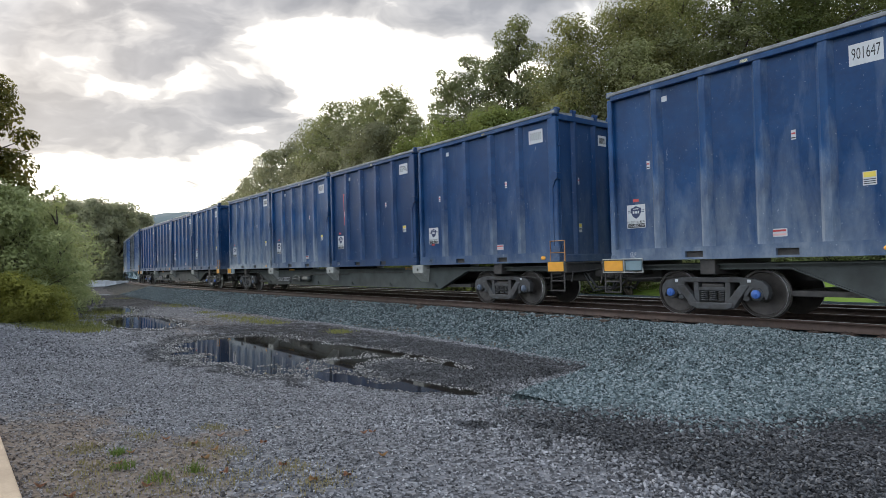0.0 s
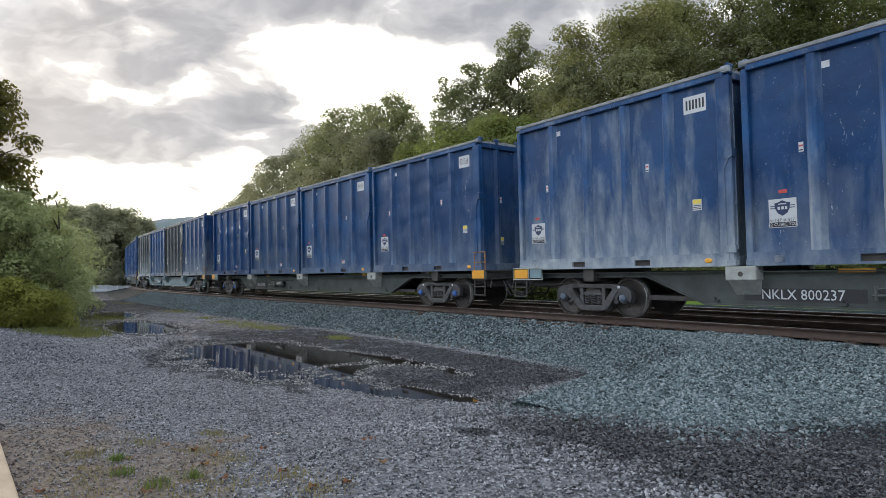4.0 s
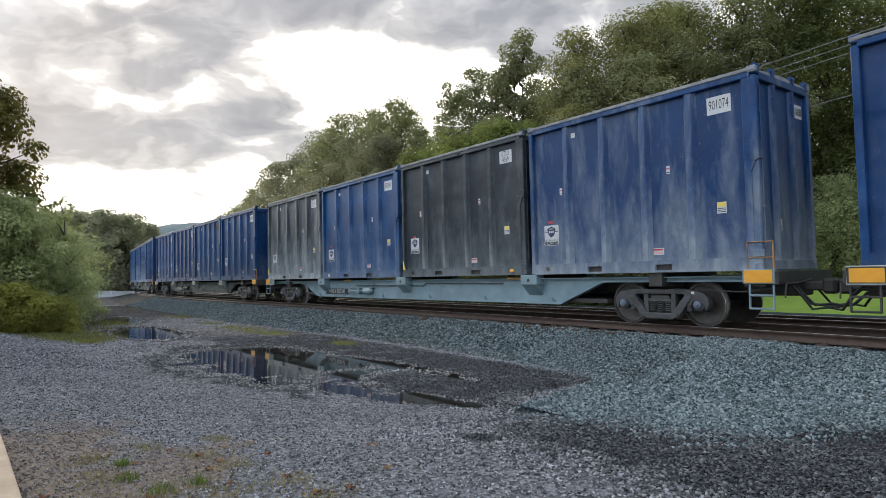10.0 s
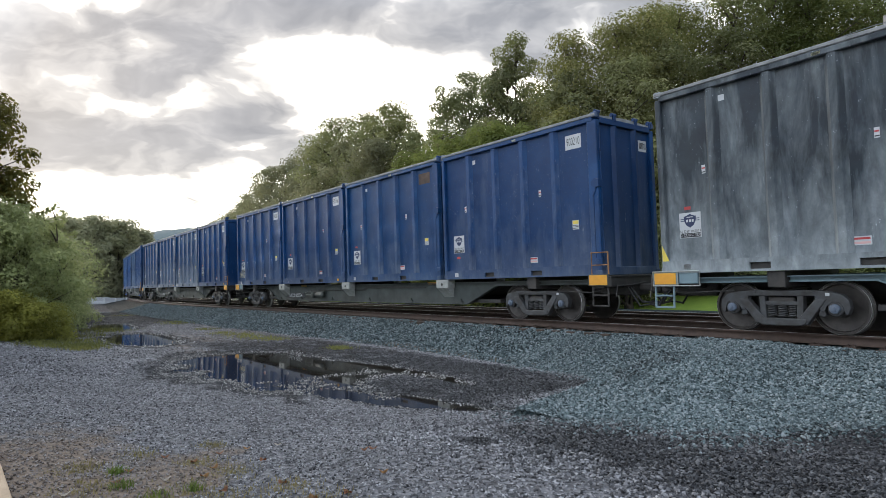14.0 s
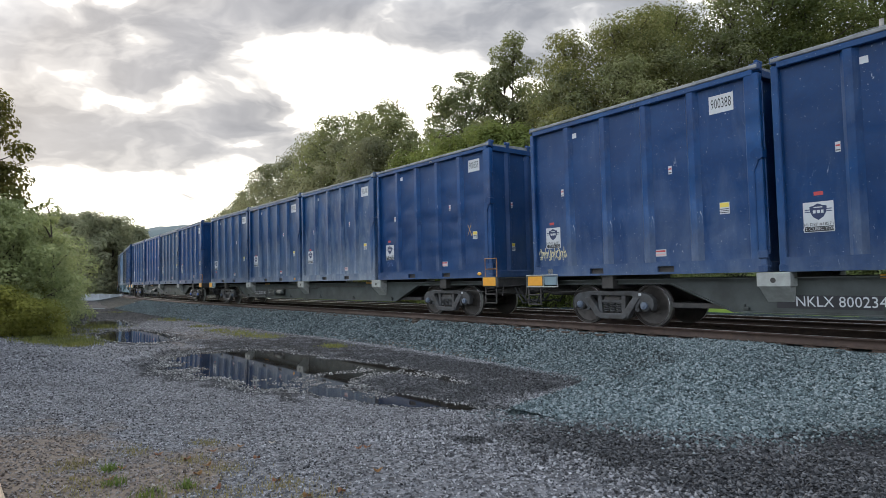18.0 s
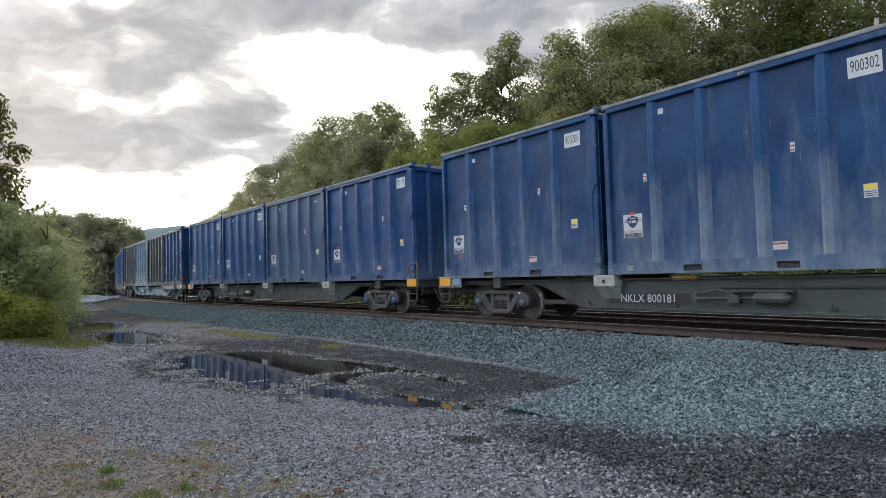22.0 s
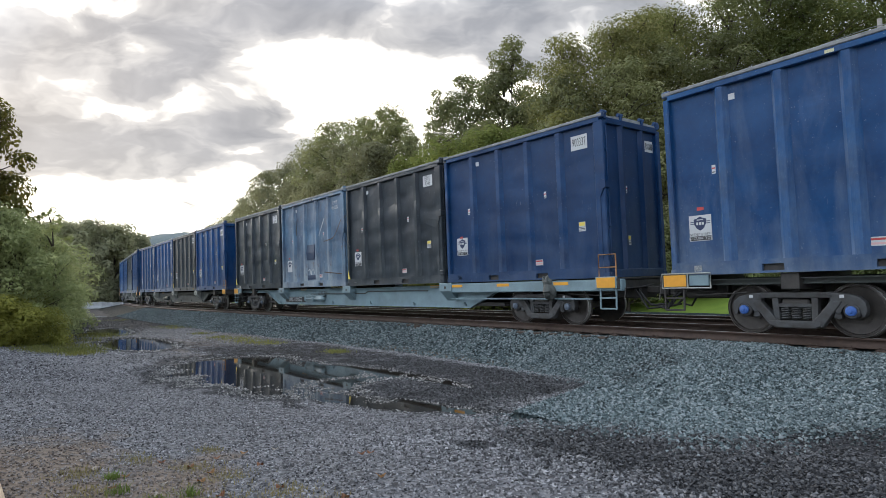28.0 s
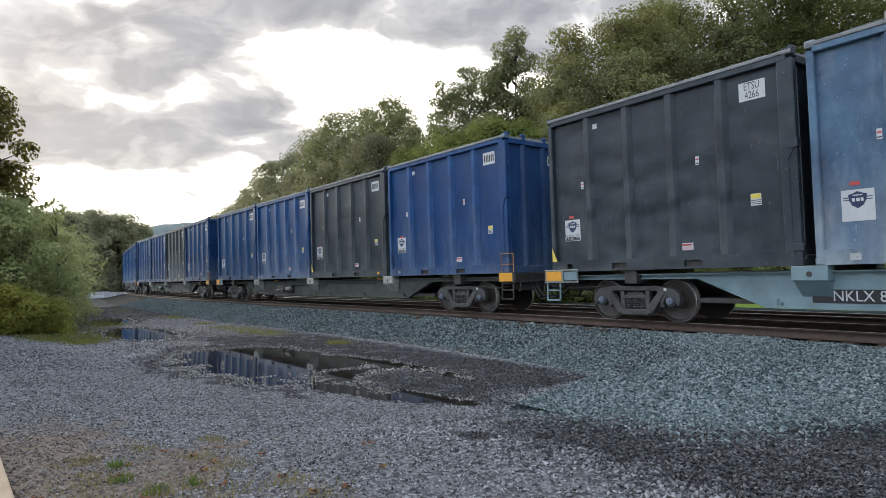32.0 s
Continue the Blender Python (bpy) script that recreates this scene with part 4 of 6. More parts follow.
def container_meshes():
    """Meshes shared by all containers, in the container's own space: x along, near side at +y, z up from its feet."""
    out, hx, hy, h = {}, BOX_L / 2, BOX_W / 2, BOX_H
    wall = hy - 0.11

    def keep(name, build, mat=PAINT):
        bm = bmesh.new()
        build(bm)
        out[name] = mesh_of(name, bm, mat)

    keep("body", lambda bm: box(bm, -hx + 0.09, hx - 0.09, -wall, wall, 0.12, h - 0.06))
    for i, side in enumerate((1, -1)):
        y0, y1 = sorted((side * (wall - 0.03), side * hy))
        keep(f"top_rail{i}", lambda bm: box(bm, -hx + 0.12, hx - 0.12, y0, y1, h - 0.16, h - 0.045, 0.012))

        def bottom(bm):
            cuts = [-hx + 0.12, -1.12, -0.72, 0.72, 1.12, hx - 0.12]
            for a, b, full in zip(cuts, cuts[1:], (1, 0, 1, 0, 1)):
                if full:
                    box(bm, a, b, y0, y1, 0.0, 0.26)
                else:
                    box(bm, a, b, y0, y1, 0.17, 0.26)
                    box(bm, a, b, y0, y1, 0.0, 0.045)
            bmesh.ops.remove_doubles(bm, verts=bm.verts, dist=0.001)
        keep(f"bottom_rail{i}", bottom)
        keep(f"lid_edge{i}", lambda bm: box(bm, -hx + 0.02, hx - 0.02, *sorted((side * (hy - 0.16), side * (hy + 0.012))), h - 0.044, h + 0.03, 0.012), LID)

    def lid(bm):
        # one tarpaulin-like sheet, slightly arched
        xs, ys = [-hx + 0.04, 0, hx - 0.04], [-hy + 0.16, -0.5, 0, 0.5, hy - 0.16]
        zs = [0.0, 0.035, 0.05, 0.035, 0.0]
        top = [[bm.verts.new((x, y, h - 0.01 + z)) for y, z in zip(ys, zs)] for x in xs]
        low = [[bm.verts.new((x, y, h - 0.05)) for y in (ys[0], ys[-1])] for x in (xs[0], xs[-1])]
        for p, q in zip(top, top[1:]):
            for i in range(4):
                bm.faces.new((p[i], q[i], q[i + 1], p[i + 1]))
        bm.faces.new((top[0][0], top[0][1], top[0][2], top[0][3], top[0][4], low[0][1], low[0][0]))
        bm.faces.new((top[2][4], top[2][3], top[2][2], top[2][1], top[2][0], low[1][0], low[1][1]))
        bm.faces.new((low[0][0], low[0][1], low[1][1], low[1][0]))
    keep("lid", lid, LID)

    def rib(bm):
        ol = rib_outline(0.30, 0.098)
        a, b = ([bm.verts.new((x, wall - 0.004 + y, z)) for x, y in ol] for z in (0.26, h - 0.16))
        for i in range(3):
            bm.faces.new((a[i], a[i + 1], b[i + 1], b[i]))
        bm.faces.new(a), bm.faces.new(b[::-1])
    keep("rib", rib)

    def end_rib(bm):
        ol = rib_outline(0.24, 0.082)
        a, b = ([bm.verts.new((hx - 0.094 + y, x, z)) for x, y in ol] for z in (0.2, h - 0.12))
        for i in range(3):
            bm.faces.new((a[i], a[i + 1], b[i + 1], b[i]))
        bm.faces.new(a), bm.faces.new(b[::-1])
    keep("end_rib", end_rib)
    for i, (sx, sy) in enumerate(((1, 1), (1, -1), (-1, 1), (-1, -1))):
        w = 0.14 if sx > 0 else 0.30
        keep(f"corner_post{i}", lambda bm: box(bm, *sorted((sx * (hx - 0.012), sx * (hx - w))), *sorted((sy * (hy - 0.006), sy * (hy - 0.16))), 0.12, h - 0.12, 0.018))
    keep("end_beam", lambda bm: box(bm, hx - 0.14, hx - 0.006, -hy + 0.16, hy - 0.16, 0.0, 0.2, 0.012))
    keep("end_header", lambda bm: box(bm, hx - 0.14, hx - 0.006, -hy + 0.16, hy - 0.16, h - 0.2, h - 0.05, 0.012))

    def casting(bm):
        box(bm, -0.09, 0.09, -0.082, 0.082, 0.0, 0.13, 0.014)
        box(bm, -0.04, 0.04, 0.078, 0.086, 0.035, 0.095)
    keep("corner_casting", casting)
    # solid dark block that stands in for the shade inside the fork pocket
    keep("fork_pocket", lambda bm: box(bm, -0.2, 0.2, -hy + 0.06, hy - 0.06, 0.045, 0.17), DARK_STEEL)

    def latch(bm):
        # lock rod down the gate's edge, its middle lug and its keepers
        tube(bm, [(-hx + 0.004, hy - 0.13, 0.34), (-hx + 0.004, hy - 0.13, h - 0.3)], 0.017, 6)
        prism(bm, [(-hx - 0.02, 2.30), (-hx + 0.10, 2.34), (-hx + 0.20, 2.26), (-hx + 0.20, 2.18), (-hx + 0.09, 2.10), (-hx - 0.02, 2.14)], hy - 0.16, hy + 0.03)
        prism(bm, [(-hx + 0.05, 2.12), (-hx + 0.10, 2.12), (-hx + 0.19, 1.92), (-hx + 0.15, 1.92)], hy - 0.01, hy + 0.014)
        box(bm, -hx + 0.15, -hx + 0.175, hy - 0.012, hy + 0.006, 0.42, 1.95)
        for z in (0.42, 1.2, 3.0):
            box(bm, -hx - 0.018, -hx + 0.03, hy - 0.18, hy - 0.08, z, z + 0.07, 0.008)
        box(bm, -hx - 0.03, -hx + 0.16, hy - 0.04, hy + 0.022, 0.26, 0.40, 0.012)
    keep("tailgate_latch", latch)

    def hinge(bm):
        box(bm, -hx + 0.0, -hx + 0.13, -0.05, 0.05, h - 0.10, h + 0.085, 0.014)
        lathe(bm, [(0.045, -0.085), (0.045, 0.085)], (-hx + 0.05, 0, h + 0.075), 10)
    keep("gate_hinge", hinge)
    return out


def sticker_mesh(name, w, h, mat):
    bm = bmesh.new()
    box(bm, -w / 2, w / 2, 0.0, 0.004, -h / 2, h / 2)
    return mesh_of(name, bm, mat)


WRITING = {}


def writing(text, height, mat, narrow=1.0):
    """Flat letters, read from +y (seen with x running to the viewer's left)."""
    key = (text, height, mat.name, narrow)
    if key not in WRITING:
        cu = bpy.data.curves.new("letters", "FONT")
        cu.body, cu.size, cu.align_x, cu.align_y, cu.resolution_u = text, height * 1.38, "CENTER", "CENTER", 2
        tmp = new("letters", cu)
        me = bpy.data.meshes.new_from_object(tmp.evaluated_get(bpy.context.evaluated_depsgraph_get()))
        bpy.data.objects.remove(tmp)
        me.transform(Matrix.Diagonal((narrow, 1, 1, 1)))
        me.transform(Matrix(((-1, 0, 0, 0), (0, 0, 1, 0.006), (0, 1, 0, 0), (0, 0, 0, 1))))
        me.materials.clear()
        me.materials.append(mat)
        me.name = "lettering"
        WRITING[key] = me
    return WRITING[key]


BLUES = {"blue": (0.0045, 0.034, 0.108), "deep": (0.0038, 0.029, 0.096), "bright": (0.0040, 0.033, 0.114), "dull": (0.024, 0.052, 0.115),
         "charcoal": (0.024, 0.029, 0.036), "weathered": (0.058, 0.098, 0.165)}
NAMES = {"blue": "blue", "deep": "deep blue", "bright": "bright blue", "dull": "dull faded blue", "charcoal": "charcoal grey", "weathered": "weathered blue"}


def container_label(shade, pale, scrape, dent, flat):
    state = "dust-streaked " if pale > 0.7 else "scraped " if scrape > 0.8 else "dented " if dent > 0.7 else ""
    return f"{state}{NAMES[shade]} steel waste container with {'flat' if flat else 'ribbed'} sides on a flatcar"


def place_part(ob, m):
    ob.matrix_basis = m
    return ob


def scribble(strokes, width, mat, name):
    """Sprayed lines: narrow flat ribbons through points in x and z, on the near side."""
    bm = bmesh.new()
    for pts in strokes:
        fine = []
        for p, q, in zip(pts, pts[1:]):
            fine += [(p[0] + (q[0] - p[0]) * f, p[1] + (q[1] - p[1]) * f) for f in (0.0, 0.5)]
        fine.append(pts[-1])
        for _ in range(2):
            fine = [fine[0]] + [((a[0] + 2 * b[0] + c[0]) / 4, (a[1] + 2 * b[1] + c[1]) / 4) for a, b, c in zip(fine, fine[1:], fine[2:])] + [fine[-1]]
        tube(bm, [(x, 0.001, z) for x, z in fine], width / 2, 6)
    for v in bm.verts:
        v.co.y = 0.001 + (v.co.y - 0.001) * 0.12
    return mesh_of(name, bm, mat)


def wild_letters(n, w, h, seed):
    """Loops and zigzags the size of sprayed letters, that spell nothing."""
    rnd = random.Random(seed)
    out = []
    for i in range(n):
        x = (n / 2 - i - 0.5) * w
        if i % 3 == 0:
            out.append([(x + w * 0.4 * math.cos(a), h * 0.45 * math.sin(a) * rnd.uniform(0.8, 1.1)) for a in (k * 0.7 + rnd.uniform(-0.2, 0.2) for k in range(9))])
        elif i % 3 == 1:
            out.append([(x + w * 0.45, -h * 0.4), (x + w * 0.2, h * 0.5), (x, -h * 0.2), (x - w * 0.2, h * 0.45), (x - w * 0.4, -h * 0.45)])
        else:
            out.append([(x + w * 0.3, h * 0.45), (x + w * 0.35, -h * 0.4), (x - w * 0.3, -h * 0.3), (x - w * 0.35, h * 0.3), (x + w * 0.1, h * 0.1)])
    return out


NOTES = {"chain": "rusty chain hanging across the side", "smear": "dark greasy smear", "patch_plate": "darker blue repainted patch", "scratch": "bare pale scratch"}


def spray(box_ob, number, place):
    """Sprayed marks that single containers carry."""
    wall = BOX_W / 2 - 0.11
    hx = BOX_L / 2
    jobs = {(4, 3): [("graffiti", wild_letters(9, 0.105, 0.38, 3) + wild_letters(5, 0.2, 0.22, 9), 0.02, GRAFFITI_CREAM, (hx - 0.62, 0.58))],
            (5, 0): [("chalk_cross", [[(-0.09, -0.18), (0.09, 0.17)], [(0.1, -0.16), (-0.07, 0.18)]], 0.022, GRAFFITI_ORANGE, (-hx + 1.05, 1.45)), ("scribble", wild_letters(3, 0.13, 0.2, 4), 0.016, GRAFFITI_BLUE, (hx - 0.66, 0.55))],
            (7, 2): [("graffiti", [[(0.42, -0.2), (0.30, 0.24), (0.22, -0.1), (0.10, 0.24), (0.02, -0.1)], [(-0.02, -0.15), (-0.1, 0.22), (-0.2, -0.1), (-0.28, 0.25), (-0.32, -0.1)]], 0.035, GRAFFITI_WHITE, (0.2, 0.68)), ("smear", [[(0, 0.32), (0.02, 0.0), (-0.06, -0.36)]], 0.10, DARK_STEEL, (1.62, 2.72)), ("smear", [[(0, 0.2), (-0.01, 0.0), (-0.06, -0.24)]], 0.07, DARK_STEEL, (1.86, 2.62)),
                      ("patch_plate", [[(-0.45, 0.0), (0.45, 0.0)]], 0.75, GRAFFITI_NAVY, (0.25, 1.52)), ("patch_plate", [[(-0.4, 0.0), (0.4, 0.0)]], 0.22, GRAFFITI_NAVY, (0.15, 0.42)),
                      ("scratch", [[(-0.3, 0.35), (-0.05, 0.05), (0.25, -0.4)], [(-0.2, 0.2), (0.05, -0.1)]], 0.028, GRAFFITI_WHITE, (-0.85, 2.55)),
                      ("chain", [[(0.75, -0.05), (0.1, 0.0), (-0.15, 0.02), (-0.5, 0.42), (-0.78, 0.72)]], 0.045, RUST_PATCH, (-2.05, 1.95)),
                      ("chain", [[(0.75, 0.06), (0.0, 0.0), (-0.75, -0.06)]], 0.045, RUST_PATCH, (-2.05, 0.55))],
            (5, 3): [("scribble", wild_letters(4, 0.12, 0.2, 8), 0.014, GRAFFITI_BLUE, (hx - 0.6, 0.5))],
            (1, 1): [("paint_run", [[(0.05, 0.32), (0.04, 0.0), (0.0, -0.95)], [(0.05, 0.3), (-0.1, 0.26)], [(-0.1, 0.48), (-0.1, 0.1), (-0.12, -0.1)]], 0.04, RED, (hx - 1.0, 2.62))]}
    for name, strokes, width, mat, (x, z) in jobs.get(place, []):
        place_part(part(name, scribble(strokes, width, mat, name), None, box_ob, NOTES.get(name, "sprayed " + name.replace("_", " "))), pose(x, BOX_W / 2 + 0.012 if name == "chain" else wall + 0.001, z))


def make_container(meshes, stick, spec):
    shade, number, pale, scrape, dent, fade, rust, flat = spec
    box_ob = tagged(new("waste_container"), container_label(shade, pale, scrape, dent, flat), "container", "containers of the train")
    hx, hy, h = BOX_L / 2, BOX_W / 2, BOX_H
    made = []

    def add(name, me, m=None, label=""):
        ob = part(name, me, None, box_ob, label)
        if m is not None:
            ob.matrix_basis = m
        made.append(ob)
        return ob

    add("body", meshes["body"])
    add("lid", meshes["lid"], label="grey ribbed lid")
    for i in (0, 1):
        add("top_rail", meshes[f"top_rail{i}"])
        add("bottom_rail", meshes[f"bottom_rail{i}"])
        add("lid_edge", meshes[f"lid_edge{i}"], label="pale grey lid edge")
    turn = pose(0, 0, 0, 0, 0, 180)
    for k in range(4):
        x = -hx + 0.30 + (k + 1) * (BOX_L - 0.44) / 5
        if not flat:
            add("rib", meshes["rib"], pose(x, 0, 0))
        add("rib", meshes["rib"], turn @ pose(-x, 0, 0))
    for y in (-0.42, 0.42):
        add("end_rib", meshes["end_rib"], pose(0, y, 0))
        add("end_rib", meshes["end_rib"], turn @ pose(0, y, 0))
    for i in range(4):
        add("corner_post", meshes[f"corner_post{i}"])
    for m in (None, turn):
        add("end_beam", meshes["end_beam"], m)
        add("end_header", meshes["end_header"], m)
    for x in (-hx + 0.09, hx - 0.09):
        for y, a in ((hy - 0.08, 0), (-hy + 0.08, 180)):
            for z in (0.002, h - 0.07):
                add("corner_casting", meshes["corner_casting"], pose(x, y, z, 0, 0, a))
    for x in (-0.92, 0.92):
        add("fork_pocket", meshes["fork_pocket"], pose(x, 0, 0), "dark block filling a fork pocket")
    add("tailgate_latch", meshes["tailgate_latch"])
    for y in (-hy + 0.12, -0.45, 0.45, hy - 0.12):
        add("gate_hinge", meshes["gate_hinge"], pose(0, y, 0))
    # markings on the near side, mirrored on the far one
    wall = hy - 0.11
    seed = random.Random(number + shade)
    if number == "rust":
        add("rust_patch", stick["patch"], pose(-hx + 0.86, wall, h - 0.50), "rusty patch where a plate was")
    elif shade in ("weathered", "dull"):
        for j, line in enumerate(number.split()):
            place_part(part("number", writing(line, 0.15, WHITE, 0.9), None, box_ob, "white painted number"), pose(-hx + 0.9, wall, h - 0.45 - 0.2 * j))
    else:
        plate = add("number_plate", stick["plate"], pose(-hx + 0.80, wall, h - 0.52), "white number plate")
        end_plate = add("number_plate", stick["plate"], pose(-hx + 0.09, -0.80, h - 0.56, 0, 0, 90) @ Matrix.Diagonal((0.7, 1, 0.8, 1)), "white number plate")
        part("number_bars", stick["bars"], None, end_plate)
    if number == "rust" or shade in ("weathered", "dull"):
        pass
    elif number:
        for j, line in enumerate(number.split()):
            two = " " in number
            place_part(part("number", writing(line, 0.15 if two else 0.21, BLACK, 0.66 if two else 0.49), None, plate, "black painted number"), pose(0, 0, (0.085 - 0.17 * j) if two else 0))
    else:
        part("number_bars", stick["bars"], None, plate)
    placard = add("placard", stick["placard"], pose(hx - 0.66, wall, 1.0 + seed.uniform(-0.06, 0.09)), "white owner's placard")
    part("emblem", stick["shield"], None, placard, "navy shield-shaped emblem")
    part("wing_bar", stick["wing_bar"], None, placard)
    part("emblem_band", stick["band"], None, placard, "white shapes on the emblem")
    if shade != "weathered":
        place_part(part("placard_text", writing("NJ DEP #18571", 0.055, BLACK), None, placard), pose(0, 0, -0.13))
        bar = part("black_bar", stick["black_bar"], None, placard, "black bar with white lettering")
        place_part(part("placard_text", writing("62 CUBIC YDS.", 0.058, WHITE), None, bar), pose(0, 0.001, -0.21))
    add("red_sticker", stick["red"], pose(hx - 0.66 + seed.uniform(-0.05, 0.05), wall, 1.36 if seed.random() < 0.8 else 0.66))
    add("top_sticker", stick["small"], pose(hx - 1.45, wall, h - 0.40))
    add("lid_sticker", stick["yellow_small"], pose(-0.25, hy - 0.004, h - 0.11), "yellowish sticker")
    add("tall_sticker", stick["tall"], pose(hx - 1.02, wall + 0.0, 2.12), "red and white sticker")
    add("tall_sticker", stick["tall"], pose(-1.05, wall, 2.22), "red and white sticker")
    if seed.random() < 0.85:
        add("warning_sticker", stick["warn"], pose(-hx + 0.82, wall, 1.28), "yellow and white warning sticker")
    if seed.random() < 0.85:
        add("caution_sticker", stick["caution"], pose(-0.72, wall, 0.46), "pink and white caution sticker")
    add("white_sticker", stick["small"], pose(hx - 0.62, hy - 0.004, 0.13))
    if seed.random() < 0.7:
        back = pose(-hx + 0.09, 0.3, 0, 0, 0, 90)
        add("end_sticker", stick["tall"], pose(-hx + 0.086, 0.28, 2.15, 0, 0, 90))
        add("end_sticker", stick["warn"], pose(-hx + 0.086, 0.28, 0.9, 0, 0, 90), "yellow and white warning sticker")
    if seed.random() < 0.4:
        add("amber_marker", stick["amber"], pose(-hx + 0.55, hy - 0.004, 0.12), "amber marker lens")
    if shade == "charcoal":
        add("hazard_mark", stick["triangle"], pose(hx - 0.2, hy - 0.003, 0.26), "yellow triangular mark")
    col = BLUES[shade]
    jit = seed.uniform(0.9, 1.12)
    for ob in made:
        ob.color = (*(c * jit for c in col), 1)
        for key, value in (("seed", seed.random()), ("pale", pale), ("scrape", scrape), ("dent", dent), ("fade", fade), ("rust", rust)):
            # ribs, corner posts and top rails are set lighter than the panels
            if key == "pale" and ob.name.startswith("rib"):
                value = 1.4 * value + 0.08
            ob[key] = min(1.0, float(value) + ((0.2 if shade == "charcoal" else 0.55) if key == "fade" and ob.name.startswith(("rib", "corner_post", "top_rail")) else 0)) if key != "seed" else (sum(map(ord, number + shade)) % 89) / 11.0
    return box_ob


PALE_YELLOW = plain("sticker_pale_yellow", (0.62, 0.58, 0.36), 0.5)


def make_stickers():
    s = {"plate": sticker_mesh("number_plate", 0.50, 0.36, WHITE), "placard": sticker_mesh("placard", 0.49, 0.53, WHITE), "red": sticker_mesh("sticker", 0.15, 0.065, RED),
         "small": sticker_mesh("sticker", 0.17, 0.12, WHITE), "yellow_small": sticker_mesh("sticker", 0.15, 0.06, PALE_YELLOW)}
    bm = bmesh.new()
    lathe(bm, [(0.05, 0.0), (0.05, 0.012), (0.035, 0.025)], (0, 0, 0), 12)
    for v in bm.verts:
        v.co.x *= 1.7
    s["amber"] = mesh_of("amber_marker", bm, YELLOW)
    bm = bmesh.new()
    for x0, x1 in ((-0.085, -0.045), (-0.03, 0.02), (0.04, 0.085)):
        box(bm, x0, x1, 0.0, 0.008, 0.065, 0.12)
    box(bm, -0.07, 0.07, 0.0, 0.008, 0.16, 0.178)
    s["band"] = mesh_of("emblem_band", bm, WHITE)
    s["black_bar"] = sticker_mesh("black_bar", 0.46, 0.088, BLACK)
    s["black_bar"].transform(pose(0, 0.002, -0.21))
    s["patch"] = sticker_mesh("rust_patch", 0.62, 0.36, RUST_PATCH)
    bm = bmesh.new()
    for z in (0.085, 0.125):
        box(bm, -0.215, 0.215, 0.0, 0.0055, z, z + 0.016)
    s["wing_bar"] = mesh_of("wing_bar", bm, NAVY)

    def banded(name, w, h, bands):
        """A white sticker with coloured bands: (from, to, material) up its height."""
        me = sticker_mesh(name, w, h, WHITE)
        bm = bmesh.new()
        bm.from_mesh(me)
        for i, (a, b, mat) in enumerate(bands):
            n = len(bm.faces)
            box(bm, -w * 0.44, w * 0.44, 0.0, 0.006, -h / 2 + a * h, -h / 2 + b * h)
            bm.faces.ensure_lookup_table()
            for f in bm.faces[n:]:
                f.material_index = i + 1
        bm.to_mesh(me)
        bm.free()
        for _, _, mat in bands:
            me.materials.append(mat)
        return me
    s["tall"] = banded("sticker", 0.08, 0.175, [(0.12, 0.24, BLACK), (0.55, 0.72, RED)])
    s["warn"] = banded("sticker", 0.20, 0.23, [(0.58, 0.96, STICKER_YELLOW), (0.1, 0.16, BLACK), (0.25, 0.31, BLACK), (0.4, 0.46, BLACK)])
    s["caution"] = banded("sticker", 0.32, 0.15, [(0.62, 0.86, RED), (0.14, 0.38, PINK)])
    bm = bmesh.new()
    for i in range(6):
        box(bm, -0.21 + i * 0.073, -0.21 + i * 0.073 + 0.042, 0.0, 0.006, -0.1, 0.1)
    s["bars"] = mesh_of("number_bars", bm, BLACK)
    bm = bmesh.new()
    prism(bm, [(-0.14, 0.185), (-0.075, 0.20), (0.0, 0.235), (0.075, 0.20), (0.14, 0.185), (0.125, 0.08), (0.085, 0.0), (0.0, -0.055), (-0.085, 0.0), (-0.125, 0.08)], 0.0, 0.0065)
    s["shield"] = mesh_of("emblem", bm, NAVY)
    bm = bmesh.new()
    prism(bm, [(0.0, 0.0), (0.16, 0.0), (0.16, 0.34)], 0.0, 0.004)
    s["triangle"] = mesh_of("hazard_mark", bm, STICKER_YELLOW)
    return s


WHEEL_R = 0.475
AXLE_HALF = 0.915
TRUCK_IN = 2.36


